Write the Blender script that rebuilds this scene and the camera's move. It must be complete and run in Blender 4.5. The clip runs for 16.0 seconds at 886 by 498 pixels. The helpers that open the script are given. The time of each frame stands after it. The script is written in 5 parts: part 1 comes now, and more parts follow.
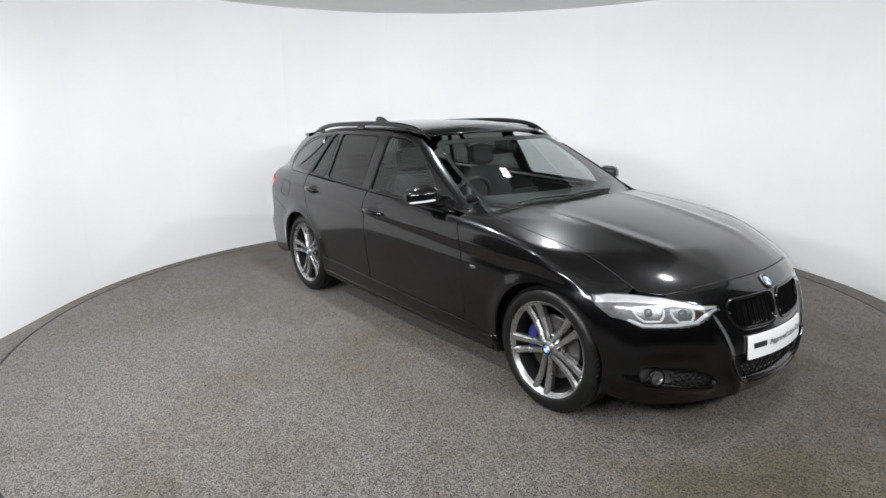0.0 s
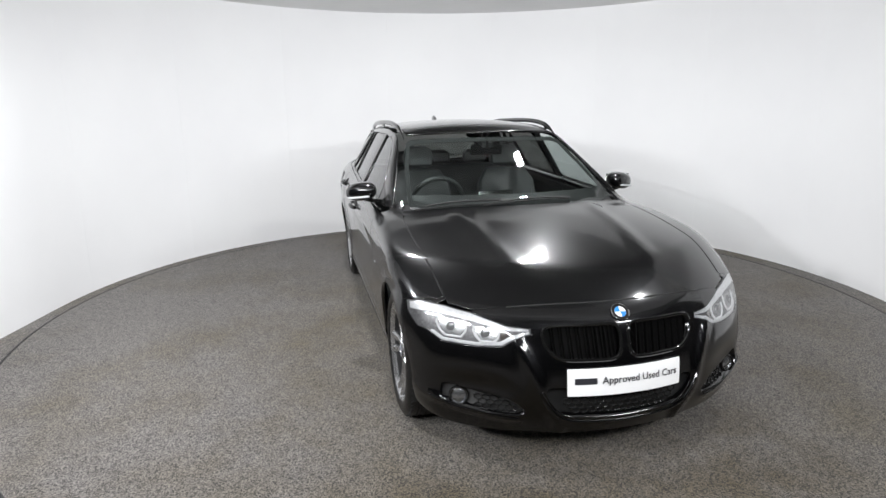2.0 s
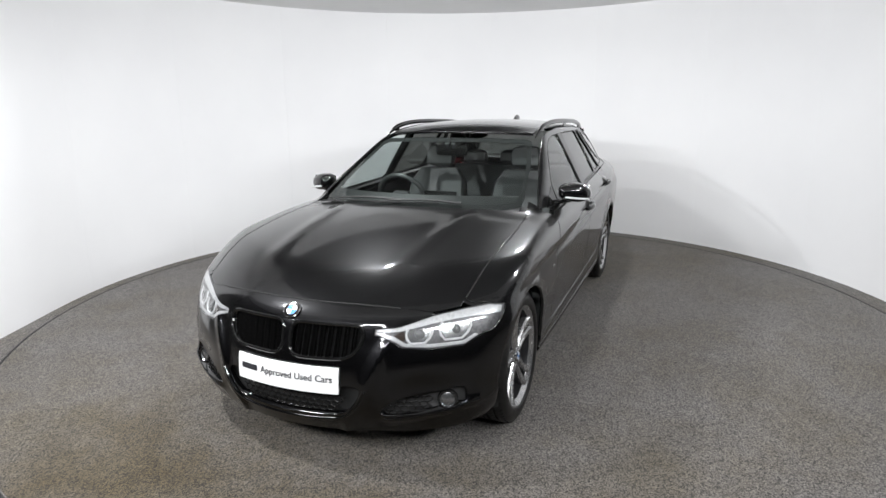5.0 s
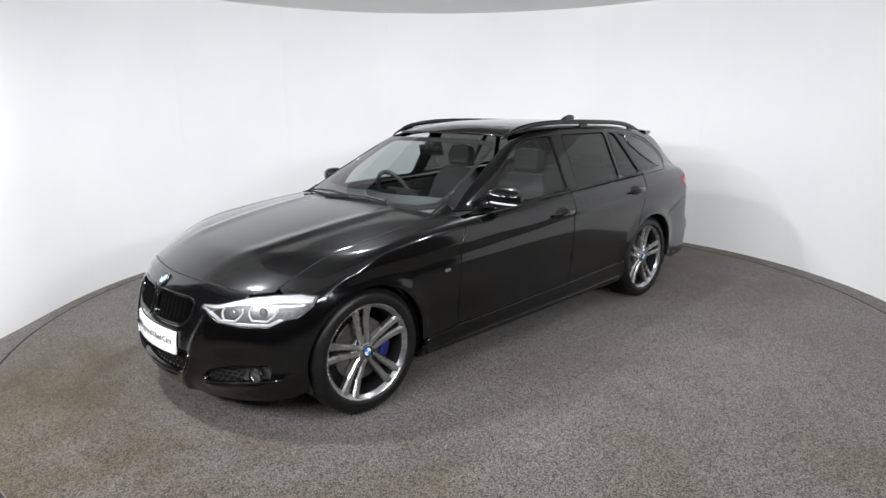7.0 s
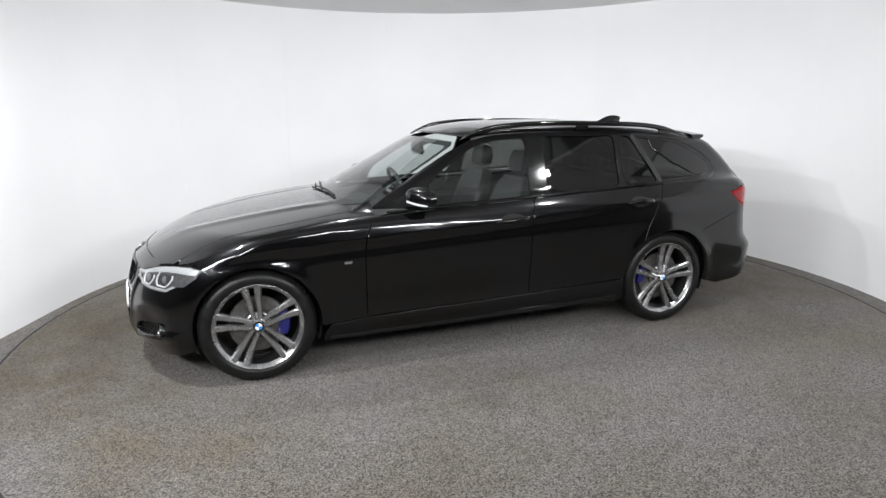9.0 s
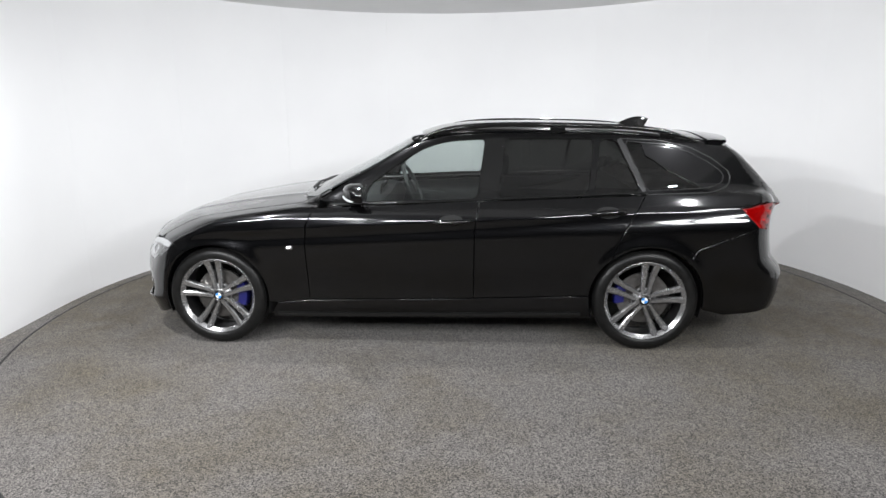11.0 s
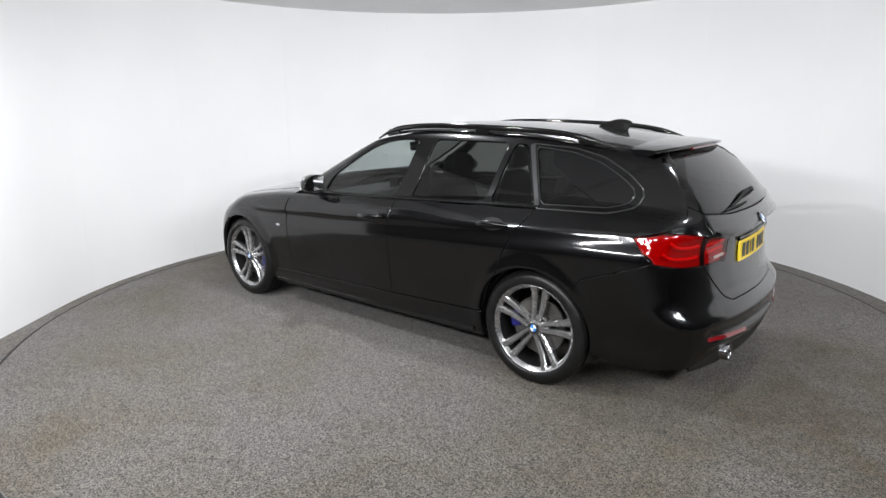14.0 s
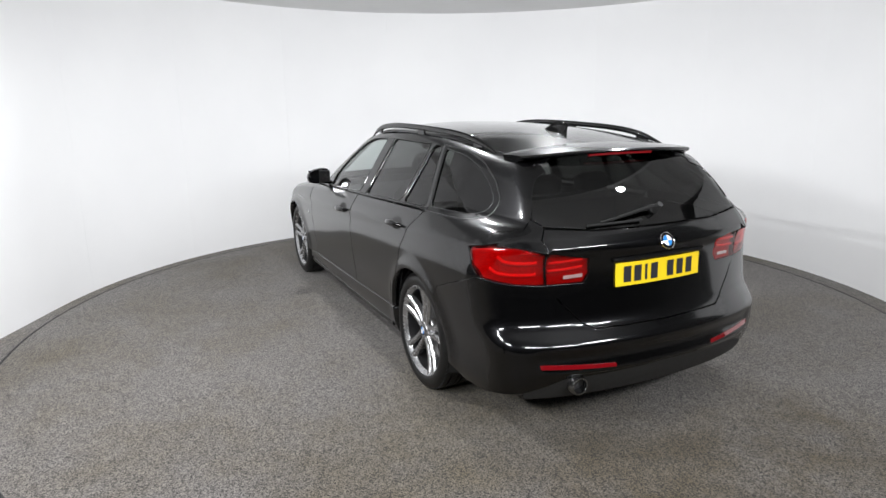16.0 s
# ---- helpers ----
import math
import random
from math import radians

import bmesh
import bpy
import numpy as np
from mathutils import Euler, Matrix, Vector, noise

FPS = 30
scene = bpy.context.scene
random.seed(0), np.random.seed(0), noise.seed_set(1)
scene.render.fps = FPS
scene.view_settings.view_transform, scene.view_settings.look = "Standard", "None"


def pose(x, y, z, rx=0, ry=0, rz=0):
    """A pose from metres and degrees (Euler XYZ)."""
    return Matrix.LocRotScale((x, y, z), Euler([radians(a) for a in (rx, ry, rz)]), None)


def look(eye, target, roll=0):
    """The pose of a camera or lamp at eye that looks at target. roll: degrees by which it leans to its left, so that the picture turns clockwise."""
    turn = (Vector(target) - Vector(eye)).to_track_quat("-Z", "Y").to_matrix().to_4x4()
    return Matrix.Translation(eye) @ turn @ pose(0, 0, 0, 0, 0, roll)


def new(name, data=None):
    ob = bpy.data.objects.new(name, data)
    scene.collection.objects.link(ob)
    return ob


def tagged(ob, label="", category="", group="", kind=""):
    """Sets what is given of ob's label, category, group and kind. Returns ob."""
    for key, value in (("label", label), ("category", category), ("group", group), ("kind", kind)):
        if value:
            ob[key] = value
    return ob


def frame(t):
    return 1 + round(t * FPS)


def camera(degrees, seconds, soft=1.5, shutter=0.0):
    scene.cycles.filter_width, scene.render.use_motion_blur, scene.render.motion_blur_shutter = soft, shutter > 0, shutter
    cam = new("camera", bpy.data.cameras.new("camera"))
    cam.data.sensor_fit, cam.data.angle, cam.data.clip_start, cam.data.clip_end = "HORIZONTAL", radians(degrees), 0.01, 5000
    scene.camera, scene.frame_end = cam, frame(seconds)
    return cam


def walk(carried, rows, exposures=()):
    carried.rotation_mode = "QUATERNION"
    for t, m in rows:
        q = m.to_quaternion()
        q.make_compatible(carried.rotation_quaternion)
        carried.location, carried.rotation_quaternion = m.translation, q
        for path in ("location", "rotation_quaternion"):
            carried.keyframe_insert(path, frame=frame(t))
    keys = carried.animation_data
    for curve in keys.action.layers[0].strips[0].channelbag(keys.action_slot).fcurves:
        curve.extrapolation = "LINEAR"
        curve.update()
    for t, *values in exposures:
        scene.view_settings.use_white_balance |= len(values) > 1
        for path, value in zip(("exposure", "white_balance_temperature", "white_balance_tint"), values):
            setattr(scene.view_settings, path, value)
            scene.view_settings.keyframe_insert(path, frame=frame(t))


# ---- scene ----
cam = camera(72.05, 16.0)
EYE = (0.0, 0.0, 1.5654)
TILT = radians(-13.30)
AIM = (0.0, math.cos(TILT), EYE[2] + math.sin(TILT))
walk(cam, [(0.0, look(EYE, AIM, -0.68)), (16.0, look(EYE, AIM, -0.68))], exposures=[(0.0, -0.06), (16.0, -0.06)])

# the turntable's axis on the floor and the car's place on the table
AXIS = (0.166, 4.70)
CAR_OFF = (0.2118, 0.0578)
TABLE_R = 3.175
WALL_R = 3.33
WALL_C = (0.200, 4.71)
WALL_TOP = 2.67

# ---- world and light ----
world = bpy.data.worlds.new("world")
scene.world = world
world.use_nodes = True
world.node_tree.nodes["Background"].inputs[0].default_value = (0.9, 0.95, 1.0, 1)
world.node_tree.nodes["Background"].inputs[1].default_value = 0.02


def area_lamp(name, eye, target, sx, sy, watts, colour=(1, 1, 1)):
    d = bpy.data.lights.new(name, "AREA")
    d.shape, d.size, d.size_y, d.energy, d.color = "RECTANGLE", sx, sy, watts, colour
    ob = new(name, d)
    ob.matrix_world = look(eye, target)
    return tagged(ob, kind="structure")


COOL = (0.965, 0.98, 1.0)
for lx, ly, lz, lw in ((-2.1, 0.2, 2.3, 60), (-1.0, -0.2, 2.15, 46), (1.1, -0.2, 2.15, 36), (2.2, 0.2, 2.3, 44), (3.0, 0.8, 2.45, 52)):
    area_lamp("studio_light", (lx, ly, lz), (0.166 - 0.15 * lx, 6.2, 1.4), 0.85, 0.2, lw, COOL)
area_lamp("studio_light", (-2.9, 0.8, 2.45), (-0.9, 3.9, 0.6), 0.85, 0.2, 90, COOL)
for lx, ly, lw in ((2.1, 3.2, 18), (-2.1, 2.9, 70), (-0.7, 4.4, 46), (1.0, 5.2, 32)):
    area_lamp("ceiling_spot", (lx, ly, 2.64), (0.4 * AXIS[0] + 0.6 * lx, 0.4 * AXIS[1] + 0.6 * ly, 0.0), 0.09, 0.09, lw, COOL)

# ---- materials ----


def mat(name, colour, rough=0.5, metal=0.0, coat=0.0, spec=0.5, emit=None, power=1.0):
    m = bpy.data.materials.new(name)
    m.use_nodes = True
    b = m.node_tree.nodes["Principled BSDF"]
    b.inputs["Base Color"].default_value = (*colour, 1)
    b.inputs["Roughness"].default_value = rough
    b.inputs["Metallic"].default_value = metal
    b.inputs["Coat Weight"].default_value = coat
    b.inputs["Coat Roughness"].default_value = 0.02
    b.inputs["Specular IOR Level"].default_value = spec
    if emit:
        b.inputs["Emission Color"].default_value = (*emit, 1)
        b.inputs["Emission Strength"].default_value = power
    return m


def nodes_of(m):
    t = m.node_tree
    return t, t.nodes, t.links, t.nodes["Principled BSDF"]


def add_noise(m, scale, lo, hi, detail=6.0, bump=0.0, bump_scale=None, rough=None, coords="Object"):
    """Mottles the base colour between lo and hi, with an optional relief and gloss variation."""
    t, n, l, b = nodes_of(m)
    tc = n.new("ShaderNodeTexCoord")
    tex = n.new("ShaderNodeTexNoise")
    tex.inputs["Scale"].default_value, tex.inputs["Detail"].default_value = scale, detail
    l.new(tc.outputs[coords], tex.inputs["Vector"])
    ramp = n.new("ShaderNodeValToRGB")
    ramp.color_ramp.elements[0].position, ramp.color_ramp.elements[1].position = 0.3, 0.7
    ramp.color_ramp.elements[0].color, ramp.color_ramp.elements[1].color = (*lo, 1), (*hi, 1)
    l.new(tex.outputs["Fac"], ramp.inputs["Fac"])
    l.new(ramp.outputs["Color"], b.inputs["Base Color"])
    if rough:
        mr = n.new("ShaderNodeMapRange")
        mr.inputs["To Min"].default_value, mr.inputs["To Max"].default_value = rough
        l.new(tex.outputs["Fac"], mr.inputs["Value"])
        l.new(mr.outputs["Result"], b.inputs["Roughness"])
    if bump:
        t2 = n.new("ShaderNodeTexNoise")
        t2.inputs["Scale"].default_value, t2.inputs["Detail"].default_value = bump_scale or scale * 4, 4.0
        l.new(tc.outputs[coords], t2.inputs["Vector"])
        bp = n.new("ShaderNodeBump")
        bp.inputs["Strength"].default_value, bp.inputs["Distance"].default_value = bump, 0.002
        l.new(t2.outputs["Fac"], bp.inputs["Height"])
        l.new(bp.outputs["Normal"], b.inputs["Normal"])
    return m


PAINT = mat("black_metallic_paint", (0.012, 0.012, 0.013), 0.34, 0.85, 1.0, 0.04)
add_noise(PAINT, 900.0, (0.0025, 0.0025, 0.0028), (0.008, 0.008, 0.0088), 1.0)
PAINT.node_tree.nodes["Principled BSDF"].inputs["Coat Roughness"].default_value = 0.085
GLOSS = mat("gloss_black_plastic", (0.006, 0.006, 0.006), 0.08)
MATTE = add_noise(mat("matte_black_plastic", (0.012, 0.012, 0.012), 0.55), 60.0, (0.009, 0.009, 0.009), (0.016, 0.016, 0.016), bump=0.15, bump_scale=500.0)
VOID = mat("black_cavity", (0.004, 0.004, 0.004), 0.8)
RUBBER = add_noise(mat("tyre_rubber", (0.007, 0.007, 0.007), 0.4, spec=0.3), 40.0, (0.004, 0.004, 0.004), (0.010, 0.010, 0.0098), bump=0.2, rough=(0.25, 0.5))
RIM = add_noise(mat("grey_alloy", (0.40, 0.40, 0.40), 0.27, 0.9), 25.0, (0.34, 0.34, 0.344), (0.45, 0.45, 0.454), rough=(0.20, 0.32))
RIMDARK = mat("dark_alloy", (0.035, 0.035, 0.036), 0.4, 0.6)
STEEL = add_noise(mat("brake_steel", (0.13, 0.125, 0.12), 0.45, 0.9), 30.0, (0.09, 0.085, 0.08), (0.17, 0.165, 0.16))
CHROME = mat("chrome", (0.75, 0.75, 0.77), 0.08, 1.0)
SATIN = mat("satin_trim", (0.03, 0.03, 0.031), 0.34, 0.4)
BLUE = mat("blue_caliper_paint", (0.008, 0.010, 0.12), 0.3, 0.0, 0.6)
LEATHER = add_noise(mat("black_leather", (0.02, 0.021, 0.022), 0.42), 14.0, (0.024, 0.025, 0.025), (0.036, 0.038, 0.038), bump=0.25, bump_scale=160.0)
TRIM = add_noise(mat("dark_cabin_trim", (0.014, 0.014, 0.015), 0.55), 20.0, (0.010, 0.010, 0.011), (0.02, 0.02, 0.021), bump=0.2, bump_scale=250.0)
WHITE = mat("white_plate", (0.82, 0.82, 0.82), 0.35)
YELLOW = mat("yellow_plate", (0.86, 0.62, 0.015), 0.35)
INK = mat("dark_print", (0.02, 0.02, 0.025), 0.45)
RED = mat("red_lens", (0.17, 0.003, 0.006), 0.06, 0.0, 1.0)
REDLIT = mat("bright_red_lens", (0.85, 0.06, 0.06), 0.35)
HOUSING = add_noise(mat("headlight_housing", (0.10, 0.10, 0.105), 0.35, 0.5), 90.0, (0.06, 0.06, 0.063), (0.13, 0.13, 0.135))
SILVER = add_noise(mat("light_silver", (0.5, 0.51, 0.52), 0.32, 0.45), 120.0, (0.40, 0.41, 0.42), (0.60, 0.61, 0.62))
REFLECT = mat("lamp_reflector", (0.26, 0.265, 0.27), 0.22, 0.9)
PROJECTOR = mat("projector_glass", (0.16, 0.165, 0.17), 0.06, 0.3, 1.0)
DARKCHROME = mat("dark_chrome", (0.22, 0.22, 0.225), 0.18, 1.0)
REDBACK = add_noise(mat("red_reflector", (0.42, 0.01, 0.012), 0.4), 160.0, (0.28, 0.006, 0.008), (0.5, 0.014, 0.016))
ICE = mat("white_light_guide", (0.52, 0.53, 0.54), 0.4)
ROUNDELBLUE = mat("roundel_blue", (0.03, 0.22, 0.62), 0.15, 0.0, 1.0)
ROUNDELWHITE = mat("roundel_white", (0.8, 0.8, 0.82), 0.15, 0.0, 1.0)
REVERSE = mat("pale_reversing_lens", (0.32, 0.20, 0.20), 0.15, 0.0, 1.0)
AMBER = mat("amber_reflector", (0.04, 0.032, 0.028), 0.15, 0.0, 1.0)


def glass(name, tint, ior=1.45, gloss_tint=(1, 1, 1)):
    """A thin pane: tinted see-through film with Fresnel gloss."""
    m = bpy.data.materials.new(name)
    m.use_nodes = True
    n, l = m.node_tree.nodes, m.node_tree.links
    n.remove(n["Principled BSDF"])
    tr, gl, mx = n.new("ShaderNodeBsdfTransparent"), n.new("ShaderNodeBsdfGlossy"), n.new("ShaderNodeMixShader")
    tr.inputs["Color"].default_value = (*tint, 1)
    gl.inputs["Color"].default_value = (*gloss_tint, 1)
    gl.inputs["Roughness"].default_value = 0.01
    lw, pw, ma = n.new("ShaderNodeLayerWeight"), n.new("ShaderNodeMath"), n.new("ShaderNodeMath")
    lw.inputs["Blend"].default_value = 0.5
    pw.operation, ma.operation = "POWER", "MULTIPLY_ADD"
    f0 = ((ior - 1) / (ior + 1)) ** 2 * 1.5
    l.new(lw.outputs["Facing"], pw.inputs[0])
    pw.inputs[1].default_value = 5.0
    l.new(pw.outputs[0], ma.inputs[0])
    ma.inputs[1].default_value, ma.inputs[2].default_value = 1 - f0, f0
    l.new(ma.outputs[0], mx.inputs[0])
    l.new(tr.outputs[0], mx.inputs[1])
    l.new(gl.outputs[0], mx.inputs[2])
    l.new(mx.outputs[0], n["Material Output"].inputs["Surface"])
    return m


CLEAR = glass("clear_glass", (0.72, 0.77, 0.755), 1.5)
TINTED = glass("privacy_glass", (0.125, 0.13, 0.125), 1.5)
LENS = glass("lamp_cover", (0.95, 0.95, 0.95), 1.45)
SMOKE = glass("smoked_red_cover", (0.72, 0.10, 0.11), 1.45)

WALLPAINT = add_noise(mat("white_wall_paint", (0.86, 0.86, 0.865), 0.6), 0.9, (0.84, 0.84, 0.848), (0.88, 0.88, 0.884), bump=0.05, bump_scale=40.0)
CEILDARK = add_noise(mat("grey_ceiling_paint", (0.30, 0.30, 0.30), 0.7), 1.5, (0.27, 0.27, 0.27), (0.33, 0.33, 0.33))
CEILPAINT = add_noise(mat("white_ceiling_paint", (0.8, 0.8, 0.8), 0.7), 1.5, (0.78, 0.78, 0.78), (0.82, 0.82, 0.82))
ROOMPAINT = add_noise(mat("dark_room_paint", (0.035, 0.035, 0.035), 0.7), 1.5, (0.03, 0.03, 0.03), (0.04, 0.04, 0.04))


def carpet_material(driven=False):
    """Speckled loop carpet; where cars drive on and off it carries brownish dirt along that line."""
    m = mat("grey_carpet", (0.12, 0.115, 0.11), 0.95, spec=0.15)
    t, n, l, b = nodes_of(m)
    tc = n.new("ShaderNodeTexCoord")

    def tex(scale, detail, rough=0.6):
        x = n.new("ShaderNodeTexNoise")
        x.inputs["Scale"].default_value, x.inputs["Detail"].default_value, x.inputs["Roughness"].default_value = scale, detail, rough
        l.new(tc.outputs["Object"], x.inputs["Vector"])
        return x

    def ramp(src, a, b_, ca, cb):
        r = n.new("ShaderNodeValToRGB")
        r.color_ramp.elements[0].position, r.color_ramp.elements[1].position = a, b_
        r.color_ramp.elements[0].color, r.color_ramp.elements[1].color = (*ca, 1), (*cb, 1)
        l.new(src.outputs["Fac"], r.inputs["Fac"])
        return r

    vor = n.new("ShaderNodeTexVoronoi")
    vor.inputs["Scale"].default_value = 190.0
    l.new(tc.outputs["Object"], vor.inputs["Vector"])
    loops = n.new("ShaderNodeSeparateColor")
    l.new(vor.outputs["Color"], loops.inputs["Color"])
    grain = n.new("ShaderNodeMix")
    grain.inputs["Factor"].default_value = 0.45
    l.new(loops.outputs["Red"], grain.inputs["A"])
    l.new(tex(70.0, 4.0, 0.85).outputs["Fac"], grain.inputs["B"])
    fibre = n.new("ShaderNodeValToRGB")
    fibre.color_ramp.elements[0].position, fibre.color_ramp.elements[1].position = 0.27, 0.75
    fibre.color_ramp.elements[0].color, fibre.color_ramp.elements[1].color = (0.016, 0.0145, 0.0135, 1), (0.175, 0.160, 0.148, 1)
    l.new(grain.outputs["Result"], fibre.inputs["Fac"])
    patch = ramp(tex(0.5, 7.0, 0.68), 0.45, 0.66, (1.05, 1.05, 1.06), (0.74, 0.66, 0.46))
    tufts = ramp(tex(17.0, 3.0), 0.3, 0.7, (0.88, 0.88, 0.88), (1.08, 1.08, 1.08))
    mix = n.new("ShaderNodeMix")
    mix.data_type, mix.blend_type = "RGBA", "MULTIPLY"
    mix.inputs["Factor"].default_value = 1.0
    l.new(fibre.outputs["Color"], mix.inputs["A"])
    l.new(patch.outputs["Color"], mix.inputs["B"])
    mix2 = n.new("ShaderNodeMix")
    mix2.data_type, mix2.blend_type = "RGBA", "MULTIPLY"
    mix2.inputs["Factor"].default_value = 1.0
    l.new(mix.outputs["Result"], mix2.inputs["A"])
    l.new(tufts.outputs["Color"], mix2.inputs["B"])
    last = mix2
    if driven:
        xyz = n.new("ShaderNodeSeparateXYZ")
        l.new(tc.outputs["Object"], xyz.inputs["Vector"])
        parts = []
        for axis, lo, hi in (("X", 1.75, 2.5), ("Y", 1.35, 0.7)):
            ab, mr = n.new("ShaderNodeMath"), n.new("ShaderNodeMapRange")
            ab.operation, mr.interpolation_type = "ABSOLUTE", "SMOOTHSTEP"
            mr.inputs["From Min"].default_value, mr.inputs["From Max"].default_value = min(lo, hi), max(lo, hi)
            mr.inputs["To Min"].default_value, mr.inputs["To Max"].default_value = (0.0, 1.0) if hi > lo else (1.0, 0.0)
            l.new(xyz.outputs[axis], ab.inputs[0])
            l.new(ab.outputs[0], mr.inputs["Value"])
            parts.append(mr)
        dirt = ramp(tex(1.6, 6.0, 0.7), 0.36, 0.62, (0.0, 0.0, 0.0), (1.0, 1.0, 1.0))
        m1, m2 = n.new("ShaderNodeMath"), n.new("ShaderNodeMath")
        m1.operation = m2.operation = "MULTIPLY"
        l.new(parts[0].outputs["Result"], m1.inputs[0])
        l.new(parts[1].outputs["Result"], m1.inputs[1])
        l.new(m1.outputs[0], m2.inputs[0])
        l.new(dirt.outputs["Color"], m2.inputs[1])
        last = n.new("ShaderNodeMix")
        last.data_type, last.blend_type = "RGBA", "MULTIPLY"
        l.new(m2.outputs[0], last.inputs["Factor"])
        l.new(mix2.outputs["Result"], last.inputs["A"])
        last.inputs["B"].default_value = (0.62, 0.54, 0.36, 1)
    l.new(last.outputs["Result"], b.inputs["Base Color"])
    bp = n.new("ShaderNodeBump")
    bp.inputs["Strength"].default_value, bp.inputs["Distance"].default_value = 0.35, 0.005
    l.new(tex(130.0, 3.0).outputs["Fac"], bp.inputs["Height"])
    l.new(bp.outputs["Normal"], b.inputs["Normal"])
    b.inputs["Sheen Weight"].default_value = 0.12
    b.inputs["Sheen Roughness"].default_value = 0.6
    return m


CARPET = carpet_material()
DRIVEN = carpet_material(driven=True)
EDGE = mat("dark_metal_edge", (0.006, 0.006, 0.006), 0.6, 0.0)

# ---- mesh helpers ----


def put(name, mesh, material, parent=None, label="", smooth=False):
    """Links one mesh object, as a part where a parent is given."""
    if isinstance(mesh, bmesh.types.BMesh):
        me = bpy.data.meshes.new(name)
        bmesh.ops.recalc_face_normals(mesh, faces=mesh.faces)
        mesh.to_mesh(me)
        mesh.free()
        if smooth:
            me.shade_smooth()
            me.set_sharp_from_angle(angle=radians(35))
    else:
        me = mesh
    me.materials.append(material)
    ob = new(name, me)
    if parent is not None:
        ob.parent = parent
    return tagged(ob, label) if label else ob


part = put


def box(bm, c, s, rot=None, bevel=0.0, seg=2):
    """A bevelled block of size s at c."""
    r = bmesh.ops.create_cube(bm, size=1.0)
    v = r["verts"]
    bmesh.ops.scale(bm, vec=s, verts=v)
    if bevel:
        e = list({e for x in v for e in x.link_edges})
        g = bmesh.ops.bevel(bm, geom=e, offset=bevel, segments=seg, affect="EDGES", profile=0.5)
        v = list({x for f in g["faces"] for x in f.verts} | {x for x in v if x.is_valid})
    m = Matrix.Translation(c) @ (rot or Matrix.Identity(4))
    bmesh.ops.transform(bm, matrix=m, verts=v)
    return v


def lathe(bm, profile, n=64, closed=False):
    """Turns a profile of (radius, along) about the y axis."""
    rings = []
    for r, a in profile:
        rings.append([bm.verts.new((r * math.cos(2 * math.pi * k / n), a, r * math.sin(2 * math.pi * k / n))) for k in range(n)])
    pairs = list(zip(rings, rings[1:])) + ([(rings[-1], rings[0])] if closed else [])
    for p, q in pairs:
        for k in range(n):
            bm.faces.new((p[k], p[(k + 1) % n], q[(k + 1) % n], q[k]))
    return rings


def tube(bm, pts, rad, n=8, flat=1.0, cap=True):
    """A tube along pts; rad is one radius or one for each point."""
    pts = [Vector(p) for p in pts]
    rads = rad if hasattr(rad, "__len__") else [rad] * len(pts)
    rings = []
    for i, p in enumerate(pts):
        d = (pts[min(i + 1, len(pts) - 1)] - pts[max(i - 1, 0)]).normalized()
        up = Vector((0, 0, 1)) if abs(d.z) < 0.95 else Vector((1, 0, 0))
        a = d.cross(up).normalized()
        b = a.cross(d)
        rings.append([bm.verts.new(p + rads[i] * (a * math.cos(2 * math.pi * k / n) + b * flat * math.sin(2 * math.pi * k / n))) for k in range(n)])
    for p, q in zip(rings, rings[1:]):
        for k in range(n):
            bm.faces.new((p[k], p[(k + 1) % n], q[(k + 1) % n], q[k]))
    if cap:
        bm.faces.new(rings[0])
        bm.faces.new(rings[-1][::-1])
    return rings


# ---- the booth ----
AX, AY = AXIS


def ring_sheet(bm, r0, r1, z, n=128, a0=0.0, a1=360.0):
    k1 = n if a1 - a0 >= 360 else n + 1
    rows = [[bm.verts.new((AX + r * math.cos(radians(a0 + (a1 - a0) * k / n)), AY + r * math.sin(radians(a0 + (a1 - a0) * k / n)), z)) for k in range(k1)] for r in (r0, r1)]
    for k in range(n):
        j = (k + 1) % k1
        bm.faces.new((rows[0][k], rows[0][j], rows[1][j], rows[1][k]))


def wall_xy(deg, r):
    """The wall's plan: half a circle that runs on straight towards the open front."""
    a = radians(min(max(deg, 0.0), 180.0))
    on = WALL_R * radians(max(deg - 180.0, -deg, 0.0))
    return WALL_C[0] + r * math.cos(a), WALL_C[1] + r * math.sin(a) - on


